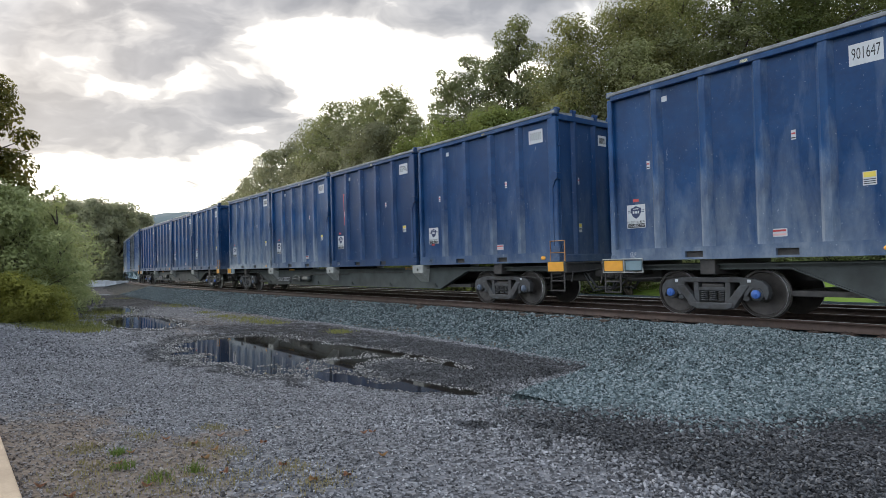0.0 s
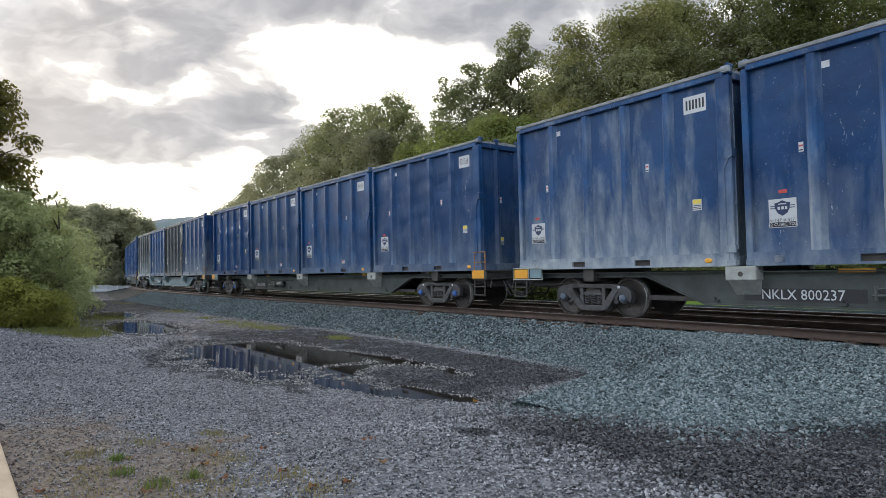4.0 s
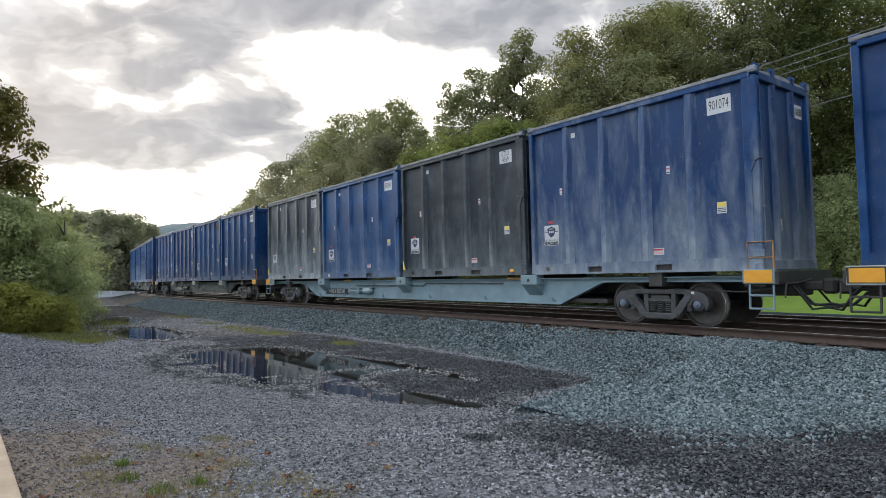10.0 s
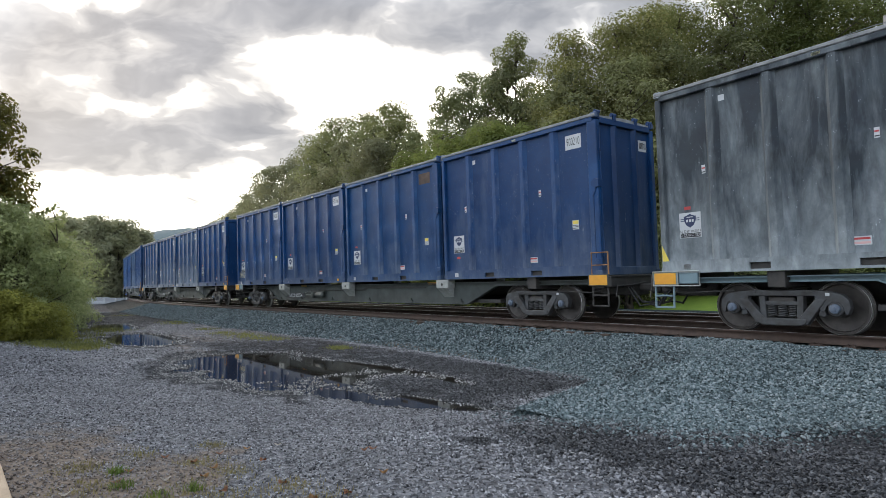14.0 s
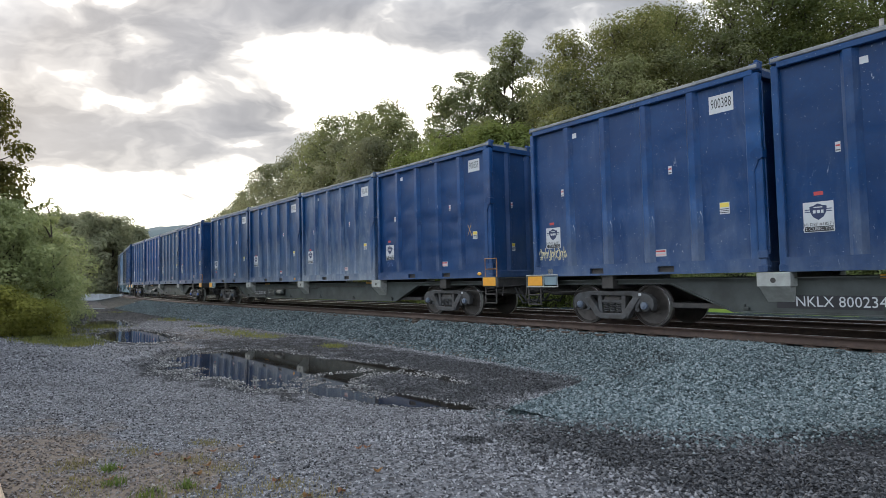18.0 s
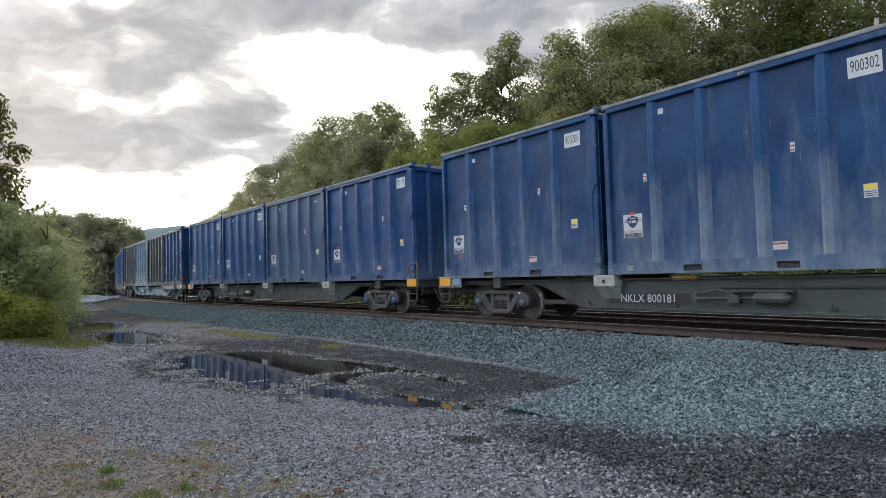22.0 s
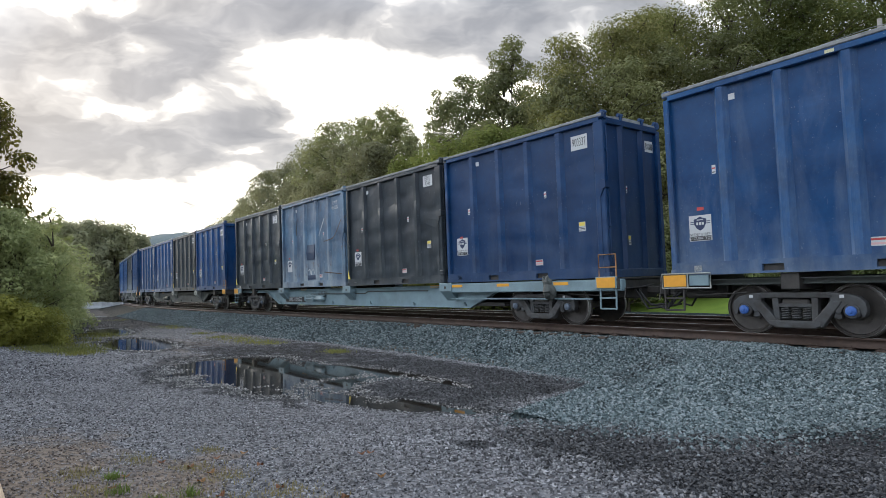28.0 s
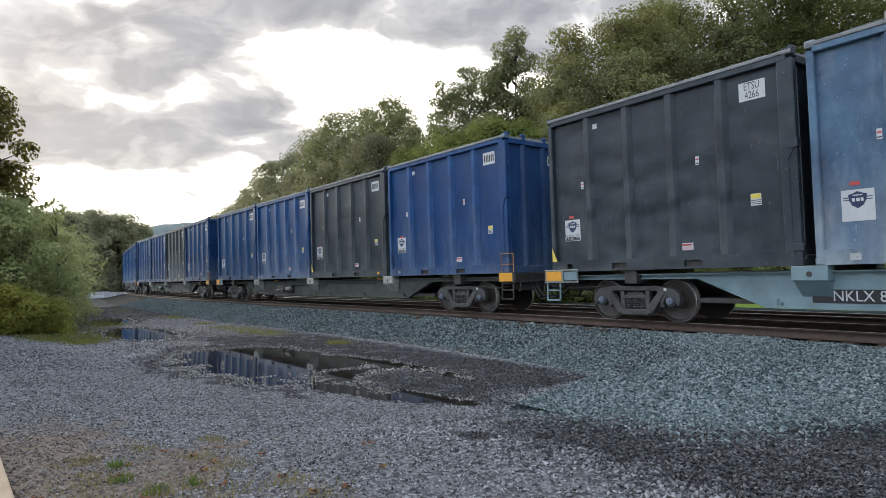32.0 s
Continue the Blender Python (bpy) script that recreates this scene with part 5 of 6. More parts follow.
def truck_meshes():
    out = {}
    bm = bmesh.new()
    for side in (1, -1):
        y = side * 0.745
        prof = [(0.16, -0.09), (WHEEL_R + 0.026, -0.075), (WHEEL_R + 0.02, -0.045), (WHEEL_R, -0.04), (WHEEL_R - 0.006, 0.055), (WHEEL_R - 0.05, 0.06), (WHEEL_R - 0.065, 0.02), (0.17, -0.015), (0.15, 0.045), (0.09, 0.05)]
        lathe(bm, [(r, side * q) for r, q in prof], (0, y, 0), 28)
        box(bm, 0.2, 0.25, *sorted((y - side * 0.02, y + side * 0.012)), -0.04, 0.04)
    lathe(bm, [(0.08, -1.0), (0.08, 1.0)], (0, 0, 0), 12)
    n = len(bm.faces)
    for side in (1, -1):
        lathe(bm, [(WHEEL_R + 0.002, side * 0.745 - 0.035), (WHEEL_R + 0.002, side * 0.745 + 0.05)], (0, 0, 0), 28)
        lathe(bm, [(WHEEL_R - 0.004, side * (0.745 + 0.054)), (WHEEL_R - 0.012, side * (0.745 + 0.0625))], (0, 0, 0), 28)
    bm.faces.ensure_lookup_table()
    bmesh.ops.delete(bm, geom=[f for f in bm.faces[n:] if len(f.verts) > 4], context="FACES_ONLY")
    bm.faces.ensure_lookup_table()
    for f in bm.faces[n:]:
        f.material_index = 1
    out["wheelset"] = mesh_of("wheelset", bm, WHEEL_STEEL)
    out["wheelset"].materials.append(BRIGHT_STEEL)
    # side frame: cast steel bow with a diagonal to each side of the spring nest
    bm = bmesh.new()
    y0, y1 = 0.90, 1.05
    zc = WHEEL_R
    cast(bm, [(-0.66, zc + 0.22), (-0.60, zc + 0.325), (0.60, zc + 0.325), (0.66, zc + 0.22)], y0, y1)
    for sx in (1, -1):
        # arm over the bearing, its outer jaw and its hook
        arm = [(0.58, 0.325), (0.82, 0.30), (1.03, 0.25), (1.13, 0.15), (1.15, 0.02), (1.11, -0.10), (1.06, -0.10), (1.05, 0.06), (0.99, 0.13), (0.84, 0.13), (0.77, 0.06), (0.74, -0.06), (0.67, -0.04), (0.60, 0.10)]
        cast(bm, [(sx * x, zc + z) for x, z in arm], y0, y1)
        cast(bm, [(sx * x, zc + z) for x, z in ((0.79, 0.17), (0.60, 0.17), (0.29, -0.20), (0.44, -0.31))], y0 + 0.012, y1 + 0.018)
        cast(bm, [(sx * x, zc + z) for x, z in ((0.40, 0.26), (0.29, 0.26), (0.27, -0.20), (0.38, -0.20))], y0, y1 - 0.012, 0.01)
        cast(bm, [(sx * x, zc + z) for x, z in ((0.74, -0.02), (0.76, -0.12), (0.72, -0.15), (0.63, -0.12), (0.66, -0.02))], y0 + 0.03, y1 - 0.02, 0.01)
        lathe(bm, [(0.135, 0.91), (0.135, 1.03), (0.115, 1.05)], (sx * AXLE_HALF, 0, zc), 16)
    cast(bm, [(-0.46, zc - 0.19), (0.46, zc - 0.19), (0.44, zc - 0.27), (0.33, zc - 0.325), (-0.33, zc - 0.325), (-0.44, zc - 0.27)], y0 - 0.02, y1 + 0.03)
    cast(bm, [(-0.29, zc + 0.05), (-0.29, zc + 0.12), (0.29, zc + 0.12), (0.29, zc + 0.05)], y0 - 0.02, y1 - 0.02, 0.01)
    for sx in (1, -1):
        box(bm, sx * 0.5 - 0.05, sx * 0.5 + 0.05, y1 - 0.01, y1 + 0.012, zc + 0.285, zc + 0.31)
    out["side_frame"] = mesh_of("side_frame", bm, TRUCK_STEEL)
    bm = bmesh.new()
    box(bm, -0.035, 0.035, y1, y1 + 0.004, zc + 0.225, zc + 0.28)
    out["frame_tag"] = mesh_of("frame_tag", bm, WHITE)
    bm = bmesh.new()
    turns = 5
    tube(bm, [(0.075 * math.cos(q), 0.975 + 0.06 * math.sin(q), zc - 0.155 + 0.21 * i / (8 * turns)) for i, q in ((i, i * math.pi / 4) for i in range(8 * turns + 1))], 0.017, 4)
    out["spring"] = mesh_of("spring", bm, TRUCK_STEEL)
    bm = bmesh.new()
    box(bm, -0.24, 0.24, -1.02, 1.02, zc + 0.05, zc + 0.20, 0.03)
    box(bm, -0.2, 0.2, -0.35, 0.35, zc + 0.15, zc + 0.36, 0.03)
    out["bolster"] = mesh_of("bolster", bm, DARK_STEEL)
    for name, mat in (("bearing_blue", BLUE_CAP), ("bearing_grey", GREY_CAP)):
        bm = bmesh.new()
        lathe(bm, [(0.085, 0.0), (0.085, 0.045), (0.07, 0.06), (0.035, 0.065), (0.035, 0.08), (0.02, 0.085)], (0, 1.05, zc), 14)
        out[name] = mesh_of("bearing_cap", bm, mat)
    return out


def car_meshes(paint, pale):
    """A long flatcar with a deep centre sill between its trucks; x along, near side +y, z from the rail top."""
    out = {}
    half, tx = ROW_L / 2, ROW_L / 2 - TRUCK_IN

    def keep(name, mat, build):
        bm = bmesh.new()
        build(bm)
        out[name] = mesh_of(name, bm, mat)

    keep("side_sill", paint, lambda bm: prism(bm, [(-half - 0.1, 1.056), (half + 0.1, 1.056), (half + 0.1, 0.98), (tx - 1.55, 0.98), (tx - 2.9, 0.42), (-tx + 2.9, 0.42), (-tx + 1.55, 0.98), (-half - 0.1, 0.98)], 0.90, 0.96))

    def flange(bm):
        for x0, x1 in ((-tx + 2.9, tx - 2.9),):
            box(bm, x0, x1, 0.84, 1.01, 0.39, 0.42)
        box(bm, -half - 0.1, half + 0.1, 0.86, 1.08, 1.052, 1.072)
        for sx in (1, -1):
            a, b = Vector((sx * (tx - 2.9), 0, 0.405)), Vector((sx * (tx - 1.55), 0, 0.965))
            vs = [bm.verts.new((p.x, y, p.z + dz)) for p in (a, b) for y in (0.84, 1.01) for dz in (-0.014, 0.014)]
            for f in ((0, 1, 3, 2), (4, 6, 7, 5), (0, 4, 5, 1), (2, 3, 7, 6), (1, 5, 7, 3), (0, 2, 6, 4)):
                bm.faces.new([vs[i] for i in f])
            box(bm, sx * (tx - 1.55) if sx > 0 else -tx - 2.4, half + 0.1 if sx > 0 else -tx + 1.55, 0.86, 1.01, 0.955, 0.98)
    keep("sill_flange", paint, flange)
    keep("centre_sill", DARK_STEEL, lambda bm: (box(bm, -half - 0.2, half + 0.2, -0.2, 0.2, 0.70, 1.06), box(bm, -tx + 1.5, tx - 1.5, -0.9, 0.9, 0.45, 0.55)))
    keep("cross_bearer", DARK_STEEL, lambda bm: box(bm, -0.16, 0.16, -1.16, 1.16, 0.86, 1.165, 0.01))

    def bracket(bm):
        box(bm, -0.30, 0.30, 0.955, 1.25, 0.90, 1.165, 0.012)
        # arm that tapers back to the sill
        arm = [bm.verts.new(q) for q in ((-0.27, 1.235, 0.905), (0.27, 1.235, 0.905), (0.27, 0.95, 0.905), (-0.27, 0.95, 0.905), (-0.24, 0.95, 0.60), (0.24, 0.95, 0.60))]
        for f in ((0, 1, 2, 3), (0, 4, 5, 1), (2, 5, 4, 3), (0, 3, 4), (1, 5, 2)):
            bm.faces.new([arm[i] for i in f])
        box(bm, -0.035, 0.035, 1.246, 1.253, 1.0, 1.07)
    keep("bracket", BRACKET_PAINT if not pale else paint, bracket)
    # no opening here: a dark disc carries the hole's shade as colour
    keep("bracket_hole", DARK_STEEL, lambda bm: lathe(bm, [(0.05, 1.2), (0.05, 1.256)], (0, 0, 1.02), 10))

    def end_sill(bm):
        box(bm, half + 0.08, half + 0.26, -1.25, 1.25, 0.90, 1.14, 0.015)
        box(bm, half + 0.02, half + 0.26, -1.25, 1.25, 1.10, 1.15)
    keep("end_sill", DARK_STEEL, end_sill)

    def step(bm):
        for x in (half - 0.28, half + 0.16):
            tube(bm, [(x, 1.22, 0.93), (x, 1.24, 0.44)], 0.022, 5)
        for z in (0.45, 0.70):
            tube(bm, [(half - 0.28, 1.24, z), (half + 0.16, 1.24, z)], 0.022, 5)
    keep("step", DARK_STEEL if not pale else paint, step)
    keep("reflector", YELLOW, lambda bm: box(bm, half - 0.36, half + 0.16, 1.256, 1.268, 0.94, 1.18, 0.004))
    keep("end_plate", paint, lambda bm: box(bm, half - 0.40, half + 0.20, 1.20, 1.256, 0.92, 1.20, 0.008))

    def rail(bm):
        tube(bm, [(half - 0.30, 1.22, 1.15), (half - 0.30, 1.22, 1.72), (half + 0.18, 1.22, 1.72), (half + 0.18, 1.22, 1.15)], 0.02, 6)
        tube(bm, [(half - 0.30, 1.22, 1.42), (half + 0.18, 1.22, 1.42)], 0.014, 5)
    keep("hand_rail", ORANGE, rail)
    keep("placard_board", CAR_PAINT_PALE, lambda bm: box(bm, half - 0.85, half - 0.42, 1.20, 1.25, 0.95, 1.17, 0.01))

    def coupler(bm):
        box(bm, half + 0.2, half + 0.62, -0.10, 0.10, 0.76, 0.94, 0.03)
        box(bm, half + 0.55, half + 0.80, -0.16, 0.13, 0.70, 1.0, 0.05)
        tube(bm, [(half + 0.2, 0.3, 0.78), (half + 0.45, 0.34, 0.52), (half + 0.8, 0.2, 0.46)], 0.028, 6)
    keep("coupler", DARK_STEEL, coupler)

    def frame_ring(bm):
        x0, x1, z0, z1, y = half - 0.90, half + 0.20, 0.91, 1.21, 1.262
        tube(bm, [(x0, y, z0), (x1, y, z0), (x1, y, z1), (x0, y, z1), (x0, y, z0)], 0.016, 6)
        tube(bm, [(half - 0.40, y, z0), (half - 0.40, y, z1)], 0.012, 6)
    keep("plate_frame", BRACKET_PAINT, frame_ring)

    for i, (y, drop) in enumerate(((0.42, 0.30), (0.55, 0.36), (-0.4, 0.34))):
        keep(f"air_hose{i}", BLACK_RUBBER, lambda bm: tube(bm, [(half + 0.22, y, 0.86), (half + 0.36, y + 0.05, 0.72), (half + 0.55, y + 0.02, 0.86 - drop * 1.2), (half + 0.80, y - 0.06, 0.86 - drop * 1.1)], 0.024, 6))

    def lever(bm):
        tube(bm, [(half + 0.30, -0.1, 0.98), (half + 0.32, 0.5, 0.93), (half + 0.34, 1.12, 0.92), (half + 0.34, 1.18, 0.66)], 0.016, 6)
        tube(bm, [(half - 1.5, 1.05, 0.80), (half - 0.5, 1.08, 0.76), (half + 0.1, 1.02, 0.84)], 0.014, 5)
    keep("uncoupling_lever", DARK_STEEL, lever)
    keep("draft_box", DARK_STEEL, lambda bm: (box(bm, half - 0.75, half + 0.24, -0.34, 0.34, 0.66, 1.0, 0.03), box(bm, half - 0.5, half - 0.2, -1.0, 1.0, 0.84, 0.98, 0.02)))

    def cyl(bm):
        tube(bm, [(-0.95, 1.06, 0.66), (-0.85, 1.06, 0.66), (-0.35, 1.06, 0.66), (-0.25, 1.06, 0.66)], [0.05, 0.12, 0.12, 0.05], 12)
        tube(bm, [(-0.25, 1.06, 0.66), (0.95, 1.06, 0.64)], 0.028, 6)
        tube(bm, [(0.1, 1.06, 0.72), (0.4, 1.09, 0.82), (0.9, 1.06, 0.74)], 0.022, 6)
        tube(bm, [(0.9, 1.06, 0.56), (0.9, 1.06, 0.80)], 0.03, 6)
        box(bm, -1.0, 0.2, 0.95, 1.10, 0.78, 0.82)
        box(bm, 0.0, 0.22, 0.95, 1.12, 0.54, 0.72, 0.02)
    keep("brake_gear", paint, cyl)
    keep("pipe", DARK_STEEL, lambda bm: tube(bm, [(-5.0, 0.985, 0.93), (-1.2, 0.985, 0.94), (-1.0, 0.985, 0.86), (3.6, 0.985, 0.86)], 0.018, 5))
    keep("side_beam", paint, lambda bm: (box(bm, -half - 0.3, -half + 6.1, 1.03, 1.21, 0.86, 1.14, 0.02), box(bm, -half + 0.6, -half + 6.0, 1.10, 1.16, 0.66, 0.69)))
    keep("beam_mark", YELLOW, lambda bm: box(bm, -0.24, 0.24, 1.208, 1.215, 1.02, 1.10))

    def bundle(bm):
        # crumpled cover tied round the hand brake
        bmesh.ops.create_icosphere(bm, subdivisions=3, radius=0.27)
        for v in bm.verts:
            q = v.co.copy()
            k = 1 + 0.35 * noise.noise(q * 6.0) + 0.22 * noise.noise(q * 14.0 + Vector((3, 1, 2)))
            pinch = 0.55 + 0.45 * min(1, abs(q.z - 0.08) / 0.12)
            v.co = Vector((q.x * 0.85 * k * pinch + 0.25 * q.z, q.y * 0.5 * k * pinch, q.z * 1.1 * k))
    keep("brake_cover", CAR_PAINT, bundle)
    keep("sill_lug", paint, lambda bm: (box(bm, -0.05, 0.05, 0.955, 1.02, 0.45, 0.50, 0.006), box(bm, 0.02, 0.05, 0.955, 1.0, 0.50, 0.56, 0.004)))
    keep("sill_mark", YELLOW, lambda bm: box(bm, -0.28, 0.28, 0.958, 0.966, 1.03, 1.10))
    return out


def make_car(meshes, trucks, spec):
    mark, pale, blue_caps = spec
    car = tagged(new("container_flatcar"), ("pale blue-grey" if pale else "grimy grey-green") + " container flatcar with a deep side sill", "flatcar", "flatcars of the train")
    turn = pose(0, 0, 0, 0, 0, 180)
    mirror = Matrix.Diagonal((1, -1, 1, 1))
    flip = Matrix.Diagonal((-1, 1, 1, 1))
    for name in ("side_sill", "sill_flange"):
        part(name, meshes[name], None, car)
        place_part(part(name, meshes[name], None, car), turn)
    part("centre_sill", meshes["centre_sill"], None, car)
    for x in (-ROW_L / 2 + 0.16, -ROW_L / 2 + TRUCK_IN, -BOX_L - BOX_GAP, 0.0, BOX_L + BOX_GAP, ROW_L / 2 - TRUCK_IN, ROW_L / 2 - 0.16):
        place_part(part("cross_bearer", meshes["cross_bearer"], None, car), pose(x, 0, 0))
    for x in (-BOX_L - BOX_GAP, 0.0, BOX_L + BOX_GAP):
        br = place_part(part("bracket", meshes["bracket"], None, car, "container bracket"), pose(x, 0, 0))
        part("bracket_hole", meshes["bracket_hole"], None, br)
        place_part(part("bracket", meshes["bracket"], None, car, "container bracket"), pose(x, 0, 0, 0, 0, 180))
    for m in (Matrix(), flip):
        for name in ("end_sill", "step", "end_plate", "coupler", "air_hose0", "air_hose1", "air_hose2", "uncoupling_lever", "draft_box"):
            place_part(part(name.rstrip("012"), meshes[name], None, car), m)
        place_part(part("reflector", meshes["reflector"], None, car, "amber reflector plate"), m)
    place_part(part("hand_rail", meshes["hand_rail"], None, car, "orange hand rail"), flip)
    part("plate_frame", meshes["plate_frame"], None, car, "pale frame round the reflector")
    place_part(part("placard_board", meshes["placard_board"], None, car), Matrix())
    place_part(part("brake_gear", meshes["brake_gear"], None, car), pose(3.2, 0, 0))
    part("pipe", meshes["pipe"], None, car)
    for x in (-5.4, 4.4):
        place_part(part("sill_mark", meshes["sill_mark"], None, car), pose(x, 0, 0))
    for x in (-6.9, -4.2, -1.4, 1.6, 4.6, 6.9):
        place_part(part("sill_lug", meshes["sill_lug"], None, car), pose(x, 0, 0))
    if mark.endswith("502"):
        part("side_beam", meshes["side_beam"], None, car)
        for x in (-ROW_L / 2 + 1.5, -ROW_L / 2 + 3.6, -ROW_L / 2 + 5.6):
            place_part(part("beam_mark", meshes["beam_mark"], None, car, "amber mark"), pose(x, 0, 0))
        place_part(part("brake_cover", meshes["brake_cover"], None, car, "crumpled grey cover on the hand brake"), pose(-ROW_L / 2 + 1.9, 1.22, 0.96))
    if mark:
        bm = bmesh.new()
        box(bm, -1.04, 1.04, 0.958, 0.9655, -0.12, 0.12)
        board = place_part(part("mark_board", bm, BLACK, car, "black board with white lettering"), pose(5.3, 0, 0.62))
        place_part(part("car_mark", writing(mark, 0.19, WHITE, 0.92), None, board), pose(0, 0.962, 0))
        place_part(part("load_text", writing("LD LMT 224", 0.11, BLACK), None, car), pose(2.6, 0.958, 0.92))
        place_part(part("load_text", writing("LT WT  61", 0.11, BLACK), None, car), pose(2.6, 0.958, 0.78))
    wheels = []
    for sx in (-1, 1):
        tk = place_part(part("truck", trucks["bolster"], None, car, "cast steel truck"), pose(sx * (ROW_L / 2 - TRUCK_IN), 0, 0))
        for m in (Matrix(), turn):
            place_part(part("side_frame", trucks["side_frame"], None, tk), m)
            if m is not turn and not blue_caps:
                place_part(part("frame_tag", trucks["frame_tag"], None, tk, "small white tag"), pose(-0.8, 0, 0))
            elif m is not turn:
                for x in (-0.78, 0.78):
                    place_part(part("frame_tag", trucks["frame_tag"], None, tk, "small white tag"), pose(x, 0, 0))
            for x in (-0.19, 0.0, 0.19):
                place_part(part("spring", trucks["spring"], None, tk), m @ pose(x, 0, 0))
        for ax in (-1, 1):
            ws = place_part(part("wheelset", trucks["wheelset"], None, tk), pose(ax * AXLE_HALF, 0, WHEEL_R))
            wheels.append((ws, ax * AXLE_HALF))
            cap = trucks["bearing_blue" if blue_caps else "bearing_grey"]
            place_part(part("bearing_cap", cap, None, tk, "blue bearing cap" if blue_caps else "grey bearing cap"), pose(ax * AXLE_HALF, 0, 0))
            place_part(part("bearing_cap", cap, None, tk), pose(ax * AXLE_HALF, 0, 0, 0, 0, 180))
    return car, wheels


# cars from the head: mark, pale paint, blue bearing caps, then four containers:
# shade, number, dust, scrapes, dents, fading, rust, flat sides
PLAIN_ROW = ("blue", "", 0.4, 0.4, 0.25, 0.5, 0.1, 0)
TRAIN = [
    (("", 0, 1), [PLAIN_ROW, PLAIN_ROW, PLAIN_ROW, ("blue", "901647", 0.55, 0.5, 0.3, 0.6, 0.05, 0)]),
    (("NKLX 800237", 0, 0), [("blue", "900610", 0.3, 0.5, 0.3, 0.4, 0.1, 0), ("deep", "900986", 0.1, 1.0, 0.2, 0.3, 0.1, 0), ("blue", "900178", 0.55, 0.7, 0.35, 0.6, 0.1, 0), ("blue", "", 1.0, 0.5, 0.2, 0.6, 0.05, 0)]),
    (("NKLX 800", 0, 1), [("blue", "901266", 0.4, 1.0, 0.6, 0.4, 0.05, 0), ("blue", "901054", 0.35, 0.4, 0.3, 0.9, 0.3, 0), ("blue", "901152", 0.3, 0.5, 0.5, 0.4, 0.1, 0), ("bright", "901430", 0.12, 0.3, 1.0, 0.25, 0.02, 0)]),
    (("NKLX 800345", 1, 0), [("bright", "901074", 0.8, 0.3, 0.2, 0.3, 0.05, 0), ("charcoal", "ETSU 4369", 0.4, 0.5, 0.5, 0.5, 0.1, 0), ("blue", "900454", 0.4, 0.6, 0.2, 0.7, 0.1, 0), ("charcoal", "ETSU 4277", 1.0, 0.9, 0.3, 0.6, 0.05, 0)]),
    (("NKLX 800234", 0, 0), [("bright", "900210", 0.25, 0.3, 0.3, 0.3, 0.05, 0), ("blue", "rust", 0.2, 0.4, 0.5, 0.4, 0.12, 0), ("bright", "900366", 0.2, 0.6, 0.3, 0.3, 0.1, 0), ("bright", "900388", 0.25, 0.9, 0.5, 0.35, 0.05, 0)]),
    (("NKLX 800181", 0, 0), [("bright", "900659", 0.12, 0.3, 0.7, 0.4, 0.02, 0), ("blue", "901608", 0.75, 0.5, 0.25, 0.7, 0.2, 0), ("blue", "900302", 0.5, 0.5, 0.25, 0.6, 0.05, 0), ("blue", "900206", 0.4, 0.5, 0.5, 0.5, 0.1, 0)]),
    (("NKLX 800", 0, 1), [("bright", "901173", 0.3, 0.7, 0.5, 0.4, 0.05, 0), ("dull", "4062", 0.25, 0.15, 0.1, 0.8, 0.0, 0), ("bright", "", 0.2, 0.5, 0.2, 0.3, 0.15, 0), ("blue", "900905", 0.35, 0.3, 0.5, 0.6, 0.02, 0)]),
    (("NKLX 800502", 1, 0), [("deep", "900337", 0.1, 0.3, 0.5, 0.4, 0.02, 0), ("charcoal", "ETSU 4345", 0.15, 0.4, 0.9, 0.4, 0.05, 0), ("weathered", "LWT 450252", 0.75, 0.9, 0.5, 0.9, 0.55, 0), ("charcoal", "ETSU 4266", 0.12, 0.4, 0.9, 0.4, 0.12, 0)]),
    (("", 0, 0), [("bright", "", 0.25, 0.3, 0.2, 0.4, 0.05, 0), ("charcoal", "", 0.2, 0.4, 0.3, 0.5, 0.1, 0), ("bright", "", 0.5, 0.6, 0.2, 0.5, 0.05, 0), ("blue", "", 0.2, 0.8, 0.2, 0.4, 0.05, 0)]),
    (("", 0, 0), [("deep", "", 0.4, 0.5, 0.2, 0.5, 0.1, 0), ("charcoal", "", 0.6, 0.5, 0.2, 0.5, 0.1, 0), ("deep", "", 0.3, 0.5, 0.2, 0.5, 0.1, 0), ("blue", "", 0.4, 0.5, 0.2, 0.5, 0.1, 0)]),
    (("", 0, 0), [("blue", "", 0.4, 0.5, 0.2, 0.5, 0.1, 0)] * 4),
    (("", 0, 0), [("deep", "", 0.4, 0.5, 0.2, 0.5, 0.1, 0)] * 4),
]


def build_train():
    boxes, stick, trucks = container_meshes(), make_stickers(), truck_meshes()
    grey, pale = car_meshes(CAR_PAINT, False), car_meshes(CAR_PAINT_PALE, True)
    made = []
    for n, (car_spec, row) in enumerate(TRAIN):
        car, wheels = make_car(pale if car_spec[1] else grey, trucks, car_spec)
        made.append((car, wheels, [make_container(boxes, stick, spec) for spec in row]))
        for k, ob in enumerate(made[-1][2]):
            spray(ob, row[k][1], (n, k))
    return made


CARS = build_train()


